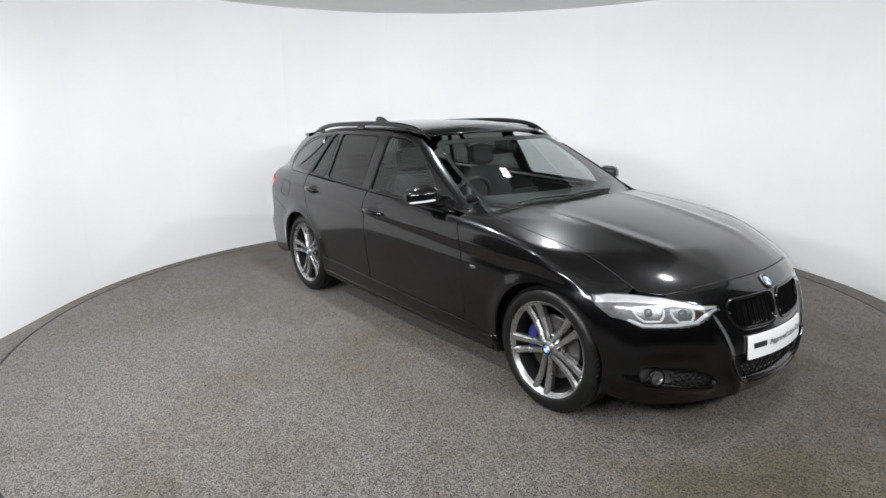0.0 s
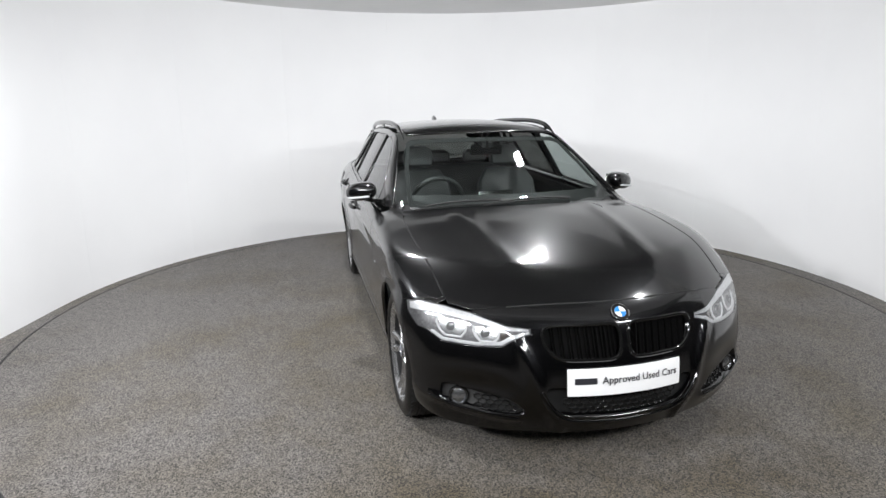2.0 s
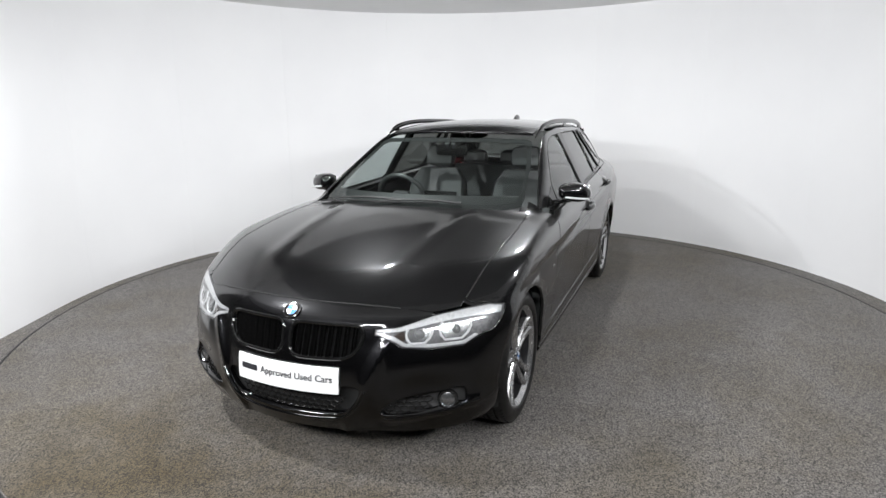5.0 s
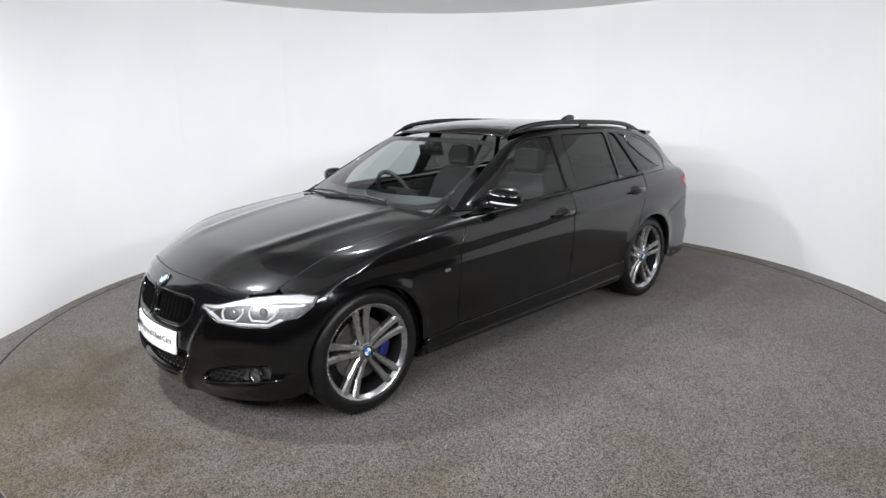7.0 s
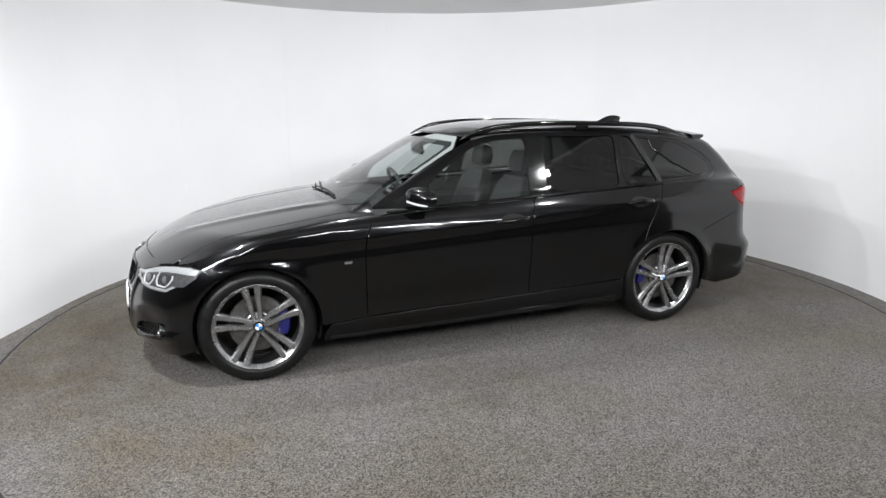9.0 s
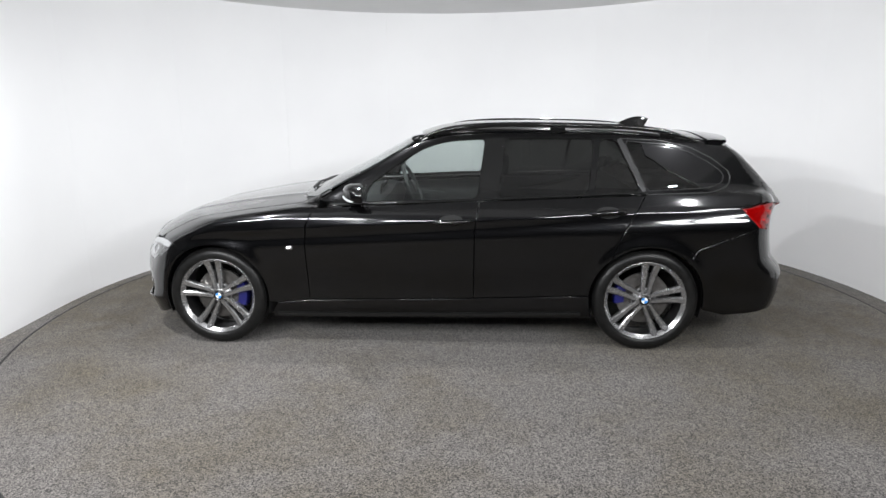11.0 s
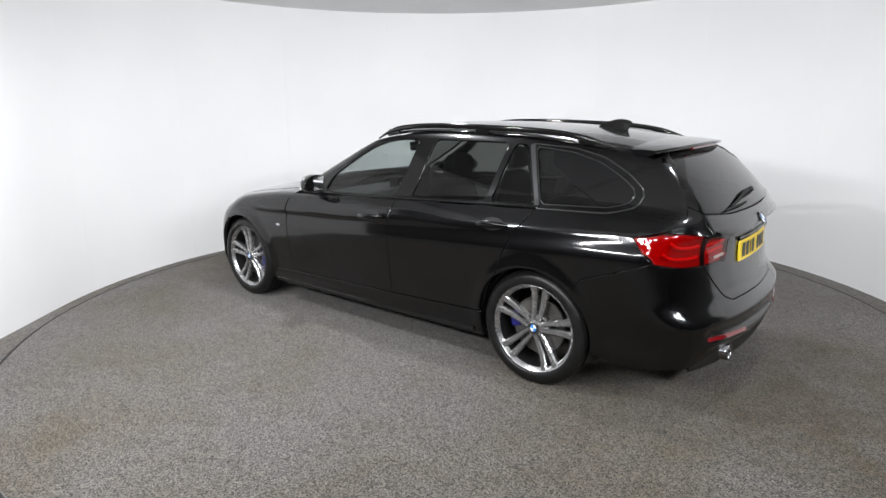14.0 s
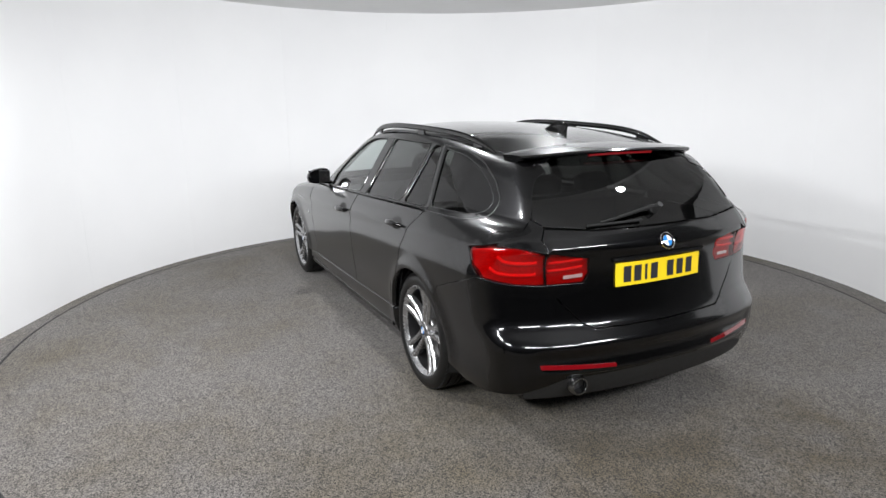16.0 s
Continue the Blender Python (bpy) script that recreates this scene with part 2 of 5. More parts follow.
def build_booth():
    bm = bmesh.new()
    box(bm, (AX, 2.2, -0.0545), (9.0, 13.0, 0.1))
    tagged(put("floor", bm, CARPET), "grey carpeted studio floor round the turntable", "floor", kind="structure")
    # curved white backdrop wall of upright boards
    wall = new("wall_backdrop", None)
    tagged(wall, "white curved studio wall of smooth painted boards", "wall", kind="structure")
    step = 67.0 / 3
    start = 105.0 - 6 * step
    for i in range(12):
        a0, a1 = start + i * step, start + (i + 1) * step
        if a0 < -32 or a1 > 212:
            continue
        bm = bmesh.new()
        g = 0.005
        n = 14
        cols = []
        for k in range(n + 1):
            a = a0 + g + (a1 - a0 - 2 * g) * k / n
            cols.append([bm.verts.new((*wall_xy(a, r), z)) for r, z in ((WALL_R, -0.005), (WALL_R, WALL_TOP), (WALL_R + 0.05, WALL_TOP), (WALL_R + 0.05, -0.005))])
        for p, q in zip(cols, cols[1:]):
            for k in range(4):
                bm.faces.new((p[k], p[(k + 1) % 4], q[(k + 1) % 4], q[k]))
        bm.faces.new(cols[0])
        bm.faces.new(cols[-1][::-1])
        put("wall_board", bm, WALLPAINT, wall, smooth=True)
    # ceiling: a pale ring on the wall with a dark raised middle, and a flat ceiling over the rest
    bm = bmesh.new()
    n = 96
    rings = [(2.35, WALL_TOP), (WALL_R + 0.06, WALL_TOP), (WALL_R + 0.06, WALL_TOP + 0.06), (2.35, WALL_TOP + 0.06)]
    rows = [[bm.verts.new((AX + r * math.cos(2 * math.pi * k / n), AY + r * math.sin(2 * math.pi * k / n), z)) for k in range(n)] for r, z in rings]
    for p, q in zip(rows, rows[1:] + rows[:1]):
        for k in range(n):
            bm.faces.new((p[k], p[(k + 1) % n], q[(k + 1) % n], q[k]))
    tagged(put("ceiling_ring", bm, CEILPAINT), "pale grey ceiling ring above the curved wall", "ceiling", kind="structure")
    bm = bmesh.new()
    box(bm, (AX, 2.2, WALL_TOP + 0.75), (9.0, 13.0, 0.1))
    tagged(put("ceiling", bm, CEILDARK), "grey studio ceiling above the pale ring", "ceiling", kind="structure")
    # plain walls that close the room round the camera
    for nm, c, s in (("wall_west", (AX - 4.45, 2.2, 1.68), (0.1, 13.0, 3.4)), ("wall_east", (AX + 4.45, 2.2, 1.68), (0.1, 13.0, 3.4)),
                     ("wall_south", (AX, -4.25, 1.68), (8.8, 0.1, 3.4)), ("wall_north", (AX, 8.65, 1.68), (8.8, 0.1, 3.4))):
        bm = bmesh.new()
        box(bm, c, s)
        tagged(put(nm, bm, ROOMPAINT), "plain dark painted room wall behind the camera", "wall", kind="structure")
    # turntable
    bm = bmesh.new()
    prof = [(0.0, 0.0), (TABLE_R - 0.02, 0.0), (TABLE_R - 0.006, -0.003), (TABLE_R, -0.012), (TABLE_R, -0.05)]
    n = 192
    top = bm.verts.new((0, 0, 0))
    prev = None
    for r, z in prof[1:]:
        cur = [bm.verts.new((r * math.cos(2 * math.pi * k / n), r * math.sin(2 * math.pi * k / n), z)) for k in range(n)]
        for k in range(n):
            if prev is None:
                bm.faces.new((top, cur[k], cur[(k + 1) % n]))
            else:
                bm.faces.new((prev[k], cur[k], cur[(k + 1) % n], prev[(k + 1) % n]))
        prev = cur
    table = tagged(new("turntable", None), "round motor turntable covered in grey carpet", "turntable")
    put("carpet_top", bm, DRIVEN, table, "worn grey loop carpet with brownish marks")
    bm = bmesh.new()
    for r, z0, z1 in ((TABLE_R + 0.002, -0.02, -0.0025),):
        rows = [[bm.verts.new((q * math.cos(2 * math.pi * k / n), q * math.sin(2 * math.pi * k / n), z)) for k in range(n)] for q, z in ((r, z0), (r, z1), (r + 0.014, z1), (r + 0.014, z0))]
        for p, q in zip(rows, rows[1:]):
            for k in range(n):
                bm.faces.new((p[k], p[(k + 1) % n], q[(k + 1) % n], q[k]))
    put("edge_ring", bm, EDGE, table, "dark metal ring at the rim")
    return table


turntable = build_booth()

# ---- the car's outer form: metres, x ahead, y left, z up, from the middle of the wheelbase on the floor ----


def spline(pts):
    """A natural cubic through (x, y) points, straight beyond its ends."""
    xs, ys = np.array([p[0] for p in pts], float), np.array([p[1] for p in pts], float)
    n = len(xs)
    h = np.diff(xs)
    a, b = np.eye(n), np.zeros(n)
    for i in range(1, n - 1):
        a[i, i - 1], a[i, i], a[i, i + 1] = h[i - 1], 2 * (h[i - 1] + h[i]), h[i]
        b[i] = 6 * ((ys[i + 1] - ys[i]) / h[i] - (ys[i] - ys[i - 1]) / h[i - 1])
    m = np.linalg.solve(a, b)
    s0 = (ys[1] - ys[0]) / h[0] - h[0] * m[1] / 6
    s1 = (ys[-1] - ys[-2]) / h[-1] + h[-1] * m[-2] / 6

    def f(x):
        x = np.asarray(x, float)
        i = np.clip(np.searchsorted(xs, x) - 1, 0, n - 2)
        t, hh = x - xs[i], h[i]
        u = hh - t
        y = (m[i] * u ** 3 + m[i + 1] * t ** 3) / (6 * hh) + (ys[i] / hh - m[i] * hh / 6) * u + (ys[i + 1] / hh - m[i + 1] * hh / 6) * t
        return np.where(x < xs[0], ys[0] + s0 * (x - xs[0]), np.where(x > xs[-1], ys[-1] + s1 * (x - xs[-1]), y))

    return f


def smax(a, b, k):
    h = np.maximum(k - np.abs(a - b), 0) / k
    return np.maximum(a, b) + h * h * k / 4


SIDE = spline([(0.10, 0.79), (0.17, 0.822), (0.23, 0.852), (0.30, 0.866), (0.38, 0.868), (0.52, 0.884), (0.66, 0.897), (0.78, 0.904), (0.87, 0.896), (0.93, 0.868), (0.98, 0.828), (1.06, 0.75)])
PLAN = spline([(-2.5, 0.815), (-2.2, 0.856), (-1.9, 0.884), (-1.55, 0.900), (-1.1, 0.903), (0.0, 0.905), (1.1, 0.902), (1.5, 0.897), (1.8, 0.884), (2.0, 0.860), (2.3, 0.79)])
NOSE = spline([(0.08, 2.09), (0.16, 2.135), (0.24, 2.170), (0.34, 2.188), (0.46, 2.182), (0.57, 2.155), (0.65, 2.118), (0.70, 2.078), (0.74, 2.02), (0.85, 1.82)])
TAIL = spline([(0.15, -2.29), (0.25, -2.345), (0.33, -2.378), (0.40, -2.392), (0.46, -2.396), (0.50, -2.396), (0.53, -2.381), (0.56, -2.356), (0.59, -2.333), (0.64, -2.318), (0.72, -2.306), (0.80, -2.30), (0.87, -2.303), (0.94, -2.312), (1.0, -2.283), (1.1, -2.2)])
HOOD = spline([(-2.5, 1.0), (-2.0, 1.03), (-1.0, 1.03), (0.0, 1.0), (0.7, 0.988), (0.9, 0.976), (1.1, 0.955), (1.4, 0.912), (1.7, 0.856), (1.9, 0.803), (2.05, 0.730), (2.2, 0.63)])
ROOF = spline([(-2.3, 1.27), (-2.05, 1.325), (-1.8, 1.364), (-1.4, 1.416), (-1.0, 1.442), (-0.55, 1.450), (-0.2, 1.440), (0.05, 1.408), (0.25, 1.368), (0.5, 1.30)])
GREEN = spline([(-2.4, -0.22), (-2.1, -0.125), (-1.8, -0.062), (-1.4, -0.016), (-1.0, 0.0), (0.0, 0.0), (0.4, -0.02), (0.8, -0.075), (1.0, -0.12)])
RIDGE = spline([(0.15, 0.28), (0.24, 0.295), (0.31, 0.345), (0.40, 0.375), (0.47, 0.398), (0.56, 0.436), (0.62, 0.46), (0.7, 0.48)])
DOME = spline([(0.7, 0.44), (1.3, 0.40), (1.8, 0.33), (2.1, 0.26)])
FW, RW, WHEEL_Z, ARCH_R = 1.405, -1.405, 0.333, 0.362


def side_y(x, z):
    y = SIDE(z) + PLAN(x) - 0.905
    zc = 0.845 - 0.05 * x
    y = y - 0.009 * np.exp(-(((z - zc + 0.055) / 0.04) ** 2)) + 0.004 * np.exp(-(((z - zc) / 0.02) ** 2))
    for wx in (FW, RW):
        r = np.hypot(x - wx, z - WHEEL_Z)
        y = y + 0.014 * np.exp(-(((r - ARCH_R) / 0.05) ** 2)) * np.clip((z - 0.2) / 0.2, 0, 1)
    return y


def body_field(x, y, z):
    """Below zero inside the car's outer skin."""
    a = np.abs(y)
    yr = RIDGE(z)
    low_face = np.clip((0.66 - z) / 0.08, 0, 1)
    ridge_f = 0.016 * np.exp(-(((a - yr) / 0.03) ** 2)) * low_face - 0.012 / (1 + np.exp((a - yr) / 0.012)) * low_face * np.clip((z - 0.25) / 0.1, 0, 1)
    scoop = -0.022 * np.exp(-(((a - 0.62) / 0.13) ** 2 + ((z - 0.385) / 0.06) ** 2))
    blade = 0.015 * np.exp(-(((z - 0.252 - 0.22 * np.maximum(a - 0.45, 0) ** 1.3) / 0.026) ** 2)) / (1 + np.exp(-(a - 0.44) / 0.012))
    front = (x - (NOSE(z) - 0.455 * a ** 2 - 0.12 * a ** 6 + ridge_f + scoop + blade)) * 0.85
    lip = (0.010 * np.exp(-(((z - 0.455) / 0.034) ** 2)) - 0.004 * np.exp(-(((z - 0.515) / 0.02) ** 2)) - 0.008 * np.exp(-(((z - 0.388) / 0.016) ** 2))) / (1 + np.exp((a - 0.67) / 0.012))
    rear = ((TAIL(z) + 0.19 * a ** 2 + 0.19 * a ** 6 + lip) - x) * 0.85
    ridge = 0.007 * np.exp(-(((a - DOME(x)) / 0.05) ** 2)) * np.clip((x - 0.7) / 0.3, 0, 1)
    top = z - (HOOD(x) - 0.046 * (a / 0.8) ** 2.4 * np.clip((x + 0.2) / 0.8, 0, 1) + ridge)
    low = smax(smax(a - side_y(x, z), smax(front, rear, 0.05), 0.075), top, 0.045)
    glass_side = (a - (0.826 - 0.56 * (z - 0.97) - 0.10 * (z - 1.16) ** 2 + GREEN(x))) * 0.88
    screen = (x - (0.90 - 2.11 * (z - 0.975) - 0.30 * a * a + 0.54 * (z - 0.975) * (1.345 - z) + 1.1 * np.maximum(z - 1.13, 0) ** 2)) * 0.42
    back = ((-2.285 + 0.72 * (z - 1.0) + 0.9 * np.maximum(z - 1.0, 0) ** 2 + 0.13 * a * a + 0.24 * a ** 6) - x) * 0.7
    lid = z - (ROOF(x) - 0.048 * (a / 0.6) ** 2.2)
    high = smax(smax(glass_side, smax(screen, back, 0.02), 0.05), lid, 0.05)
    high = np.maximum(high, 0.93 - z)
    k = 0.03
    h = np.maximum(k - np.abs(low - high), 0) / k
    return np.minimum(low, high) - h * h * k / 4


def skin(p, q, axis, sgn):
    """Meets the skin from outside along an axis: p, q are the other two coordinates."""
    p, q = np.asarray(p, float), np.asarray(q, float)
    lo = {"y": 0.0, "x": -0.4 if sgn > 0 else 0.6, "z": 0.4}[axis] * np.ones_like(p)
    hi = {"y": 1.1, "x": 2.6, "z": 1.7}[axis] * np.ones_like(p)

    def pts(v):
        return {"y": (p, sgn * v, q), "x": (sgn * v, p, q), "z": (p, q, v)}[axis]

    for _ in range(30):
        mid = (lo + hi) / 2
        inside = body_field(*pts(mid)) < 0
        lo, hi = np.where(inside, mid, lo), np.where(inside, hi, mid)
    xyz = np.stack(pts((lo + hi) / 2), 1)
    return xyz, skin_normal(xyz)


def skin_normal(xyz):
    e = 0.003
    g = np.stack([body_field(*(xyz + d).T) - body_field(*(xyz - d).T) for d in np.eye(3) * e], 1)
    return g / np.maximum(np.linalg.norm(g, axis=1, keepdims=True), 1e-9)


def in_poly(pts, poly):
    x, y = pts[:, 0], pts[:, 1]
    inside = np.zeros(len(pts), bool)
    n = len(poly)
    for i in range(n):
        (x0, y0), (x1, y1) = poly[i], poly[(i + 1) % n]
        c = (y0 > y) != (y1 > y)
        with np.errstate(divide="ignore", invalid="ignore"):
            inside ^= c & (x < (x1 - x0) * (y - y0) / (y1 - y0 + 1e-15) + x0)
    return inside


def edge_dist(pts, poly):
    d = np.full(len(pts), 9.0)
    n = len(poly)
    for i in range(n):
        a, b = poly[i], poly[(i + 1) % n]
        ab = b - a
        t = np.clip(((pts - a) @ ab) / max(ab @ ab, 1e-12), 0, 1)
        d = np.minimum(d, np.linalg.norm(pts - a - t[:, None] * ab, axis=1))
    return d


def area2(p):
    return 0.5 * np.sum(p[:, 0] * np.roll(p[:, 1], -1) - np.roll(p[:, 0], -1) * p[:, 1])


def fine(poly, step, gap=0.0, rounds=0):
    """Rounds a polygon's corners, cuts its sides into short steps, and draws it in by a gap."""
    p = np.array(poly, float)
    for i in range(rounds):
        q = np.roll(p, -1, 0)
        ln = np.linalg.norm(q - p, axis=1, keepdims=True)
        c = np.minimum(0.25, (0.022, 0.02, 0.01)[min(i, 2)] / np.maximum(ln, 1e-9))
        p = np.stack([p + c * (q - p), q - c * (q - p)], 1).reshape(-1, 2)
    out = []
    for a, b in zip(p, np.roll(p, -1, 0)):
        n = max(1, int(math.ceil(np.linalg.norm(b - a) / step)))
        out += [a + (b - a) * i / n for i in range(n)]
    p = np.array(out)
    if gap:
        s = 1 if area2(p) > 0 else -1
        e0, e1 = p - np.roll(p, 1, 0), np.roll(p, -1, 0) - p
        nrm = [np.stack([-e[:, 1], e[:, 0]], 1) / np.maximum(np.linalg.norm(e, axis=1, keepdims=True), 1e-9) for e in (e0, e1)]
        m = nrm[0] + nrm[1]
        m /= np.maximum((m * nrm[0]).sum(1, keepdims=True), 0.5)
        p = p + s * gap * m
    return p


from mathutils.geometry import delaunay_2d_cdt


def panel(name, outline, axis, material, parent, sgn=1, holes=(), step=0.03, depth=0.014, edge=0.0025, gap=0.0025, lift=0.0, rounds=0, hole_rounds=1, label=""):
    """A pressed sheet that follows the car's skin inside an outline drawn in side view (x, z), end view (y, z) or plan (x, y)."""
    out = fine(outline, step * 0.7, gap, rounds)
    cuts = [fine(h, step * 0.7, -gap, hole_rounds) for h in holes]
    loops = [out] + cuts
    lo, hi = out.min(0), out.max(0)
    gx, gy = np.meshgrid(np.arange(lo[0] + step / 2, hi[0], step), np.arange(lo[1] + step / 2, hi[1], step))
    g = np.stack([gx.ravel(), gy.ravel()], 1)
    keep = in_poly(g, out)
    for c in cuts:
        keep &= ~in_poly(g, c)
    g = g[keep]
    for c in loops:
        g = g[edge_dist(g, c) > step * 0.45] if len(g) else g
    verts, edges, base = [], [], 0
    for c in loops:
        verts += [Vector(v) for v in c]
        edges += [(base + i, base + (i + 1) % len(c)) for i in range(len(c))]
        base += len(c)
    verts += [Vector(v) for v in g]
    v2, _, tri, _, _, _ = delaunay_2d_cdt(verts, edges, [], 0, 1e-6)
    v2 = np.array([(v.x, v.y) for v in v2])
    tri = np.array([t for t in tri if len(t) == 3])
    mid = v2[tri].mean(1)
    ok = in_poly(mid, out)
    for c in cuts:
        ok &= ~in_poly(mid, c)
    tri = tri[ok]
    xyz, nrm = skin(v2[:, 0], v2[:, 1], axis, sgn)
    xyz = xyz + nrm * lift
    fn = np.cross(xyz[tri[:, 1]] - xyz[tri[:, 0]], xyz[tri[:, 2]] - xyz[tri[:, 0]])
    flip = (fn * nrm[tri[:, 0]]).sum(1) < 0
    tri[flip] = tri[flip][:, ::-1]
    used = np.unique(tri)
    remap = -np.ones(len(v2), int)
    remap[used] = np.arange(len(used))
    tri, xyz, nrm = remap[tri], xyz[used], nrm[used]
    # rounded rim and turned-in flange
    count = {}
    for t in tri:
        for a, b in ((t[0], t[1]), (t[1], t[2]), (t[2], t[0])):
            count[(a, b)] = 1
    rim = [(a, b) for a, b in count if (b, a) not in count]
    outward = np.zeros_like(xyz)
    for a, b in rim:
        o = np.cross(xyz[b] - xyz[a], nrm[a])
        o /= max(np.linalg.norm(o), 1e-9)
        outward[a] += o
        outward[b] += o
    ring = sorted({v for e in rim for v in e})
    outward[ring] /= np.maximum(np.linalg.norm(outward[ring], axis=1, keepdims=True), 1e-9)
    pos, n = {v: i for i, v in enumerate(ring)}, len(xyz)
    r1 = xyz[ring] + outward[ring] * edge - nrm[ring] * edge
    r2 = r1 - nrm[ring] * depth
    all_v = np.concatenate([xyz, r1, r2])
    n1 = nrm[ring] + outward[ring]
    n1 /= np.maximum(np.linalg.norm(n1, axis=1, keepdims=True), 1e-9)
    all_n = np.concatenate([nrm, n1, outward[ring]])
    faces = [tuple(int(i) for i in t) for t in tri]
    k = len(ring)
    for a, b in rim:
        ia, ib = pos[a], pos[b]
        faces.append((int(b), int(a), n + ia, n + ib))
        faces.append((n + ib, n + ia, n + k + ia, n + k + ib))
    me = bpy.data.meshes.new(name)
    me.from_pydata(all_v.tolist(), [], faces)
    me.shade_smooth()
    me.normals_split_custom_set_from_vertices(all_n.tolist())
    return put(name, me, material, parent, label)


def mirror_y(poly):
    """Adds the other half of an outline drawn from the middle line out and round, (y, z) or (x, y) with y as the given column."""
    return [*poly, *[(-y, z) for y, z in reversed(poly) if abs(y) > 1e-6]]


def arc(cx, cz, r, a0, a1, n=18):
    return [(cx + r * math.cos(radians(a0 + (a1 - a0) * i / n)), cz + r * math.sin(radians(a0 + (a1 - a0) * i / n))) for i in range(n + 1)]


def belt(x):
    return 0.967 - 0.0385 * x


car = tagged(new("car", None), "glossy black estate car parked on the grey turntable", "car")

FRONT_WIN = [(0.40, 0.966), (0.355, 1.075), (0.244, 1.155), (0.13, 1.232), (0.016, 1.292), (-0.08, 1.325), (-0.18, 1.342), (-0.385, 1.350), (-0.335, 0.990)]
REAR_WIN = [(-0.515, 1.352), (-1.08, 1.348), (-1.03, 1.016), (-0.462, 0.995)]
FIX_WIN = [(-1.118, 1.344), (-1.215, 1.340), (-1.355, 1.028), (-1.065, 1.017)]
QUARTER_WIN = [(-1.265, 1.330), (-1.50, 1.306), (-1.66, 1.262), (-1.80, 1.190), (-1.885, 1.125), (-1.87, 1.070), (-1.78, 1.042), (-1.392, 1.032)]

HOOD_EDGE = spline([(0.60, 0.66), (0.75, 0.70), (1.0, 0.735), (1.4, 0.738), (1.7, 0.715), (1.80, 0.700), (1.95, 0.66)])


def hood_front_x(y):
    return 2.030 - 0.33 * y * y


KIDNEY = [(0.017, 0.60), (0.023, 0.642), (0.05, 0.658), (0.315, 0.655), (0.350, 0.637), (0.349, 0.598), (0.327, 0.548), (0.278, 0.515), (0.055, 0.512), (0.022, 0.533)]
LOW_GRILLE = [(0.335, 0.40), (0.352, 0.375), (0.322, 0.318), (0.265, 0.262), (0.0, 0.250)]
FOG_HOLE = [(0.415, 0.270), (0.455, 0.322), (0.51, 0.350), (0.64, 0.364), (0.725, 0.384), (0.756, 0.372), (0.762, 0.295), (0.70, 0.274)]
TAIL_IN = [(0.402, 0.888), (0.392, 0.818), (0.420, 0.778), (0.594, 0.776), (0.606, 0.922)]
BUMPER_SPLIT_F, BUMPER_SPLIT_R = 0.80, 0.80


def split_x(y, z, sgn):
    """How far ahead or back the skin lies at a half-width and heights."""
    z = np.asarray(z, float)
    return skin(np.full_like(z, y), z, "x", sgn)[0][:, 0]


def side_points(pts):
    """End-view points (y, z) of places given in side view (x, z)."""
    return [(float(skin(np.array([x]), np.array([z]), "y", 1)[0][0, 1]), z) for x, z in pts]


TAIL_OUT = [(0.614, 0.925), (0.602, 0.778), (0.72, 0.783)] + side_points([(-2.075, 0.808), (-2.01, 0.862), (-1.955, 0.926), (-2.08, 0.956)]) + [(0.74, 0.950)]
HEADLIGHT = [(0.392, 0.640), (0.393, 0.620), (0.46, 0.603), (0.511, 0.569), (0.61, 0.560), (0.74, 0.563)] + side_points([(1.770, 0.607), (1.712, 0.650), (1.680, 0.699), (1.735, 0.713)]) + [(0.714, 0.706), (0.613, 0.690), (0.493, 0.651)]


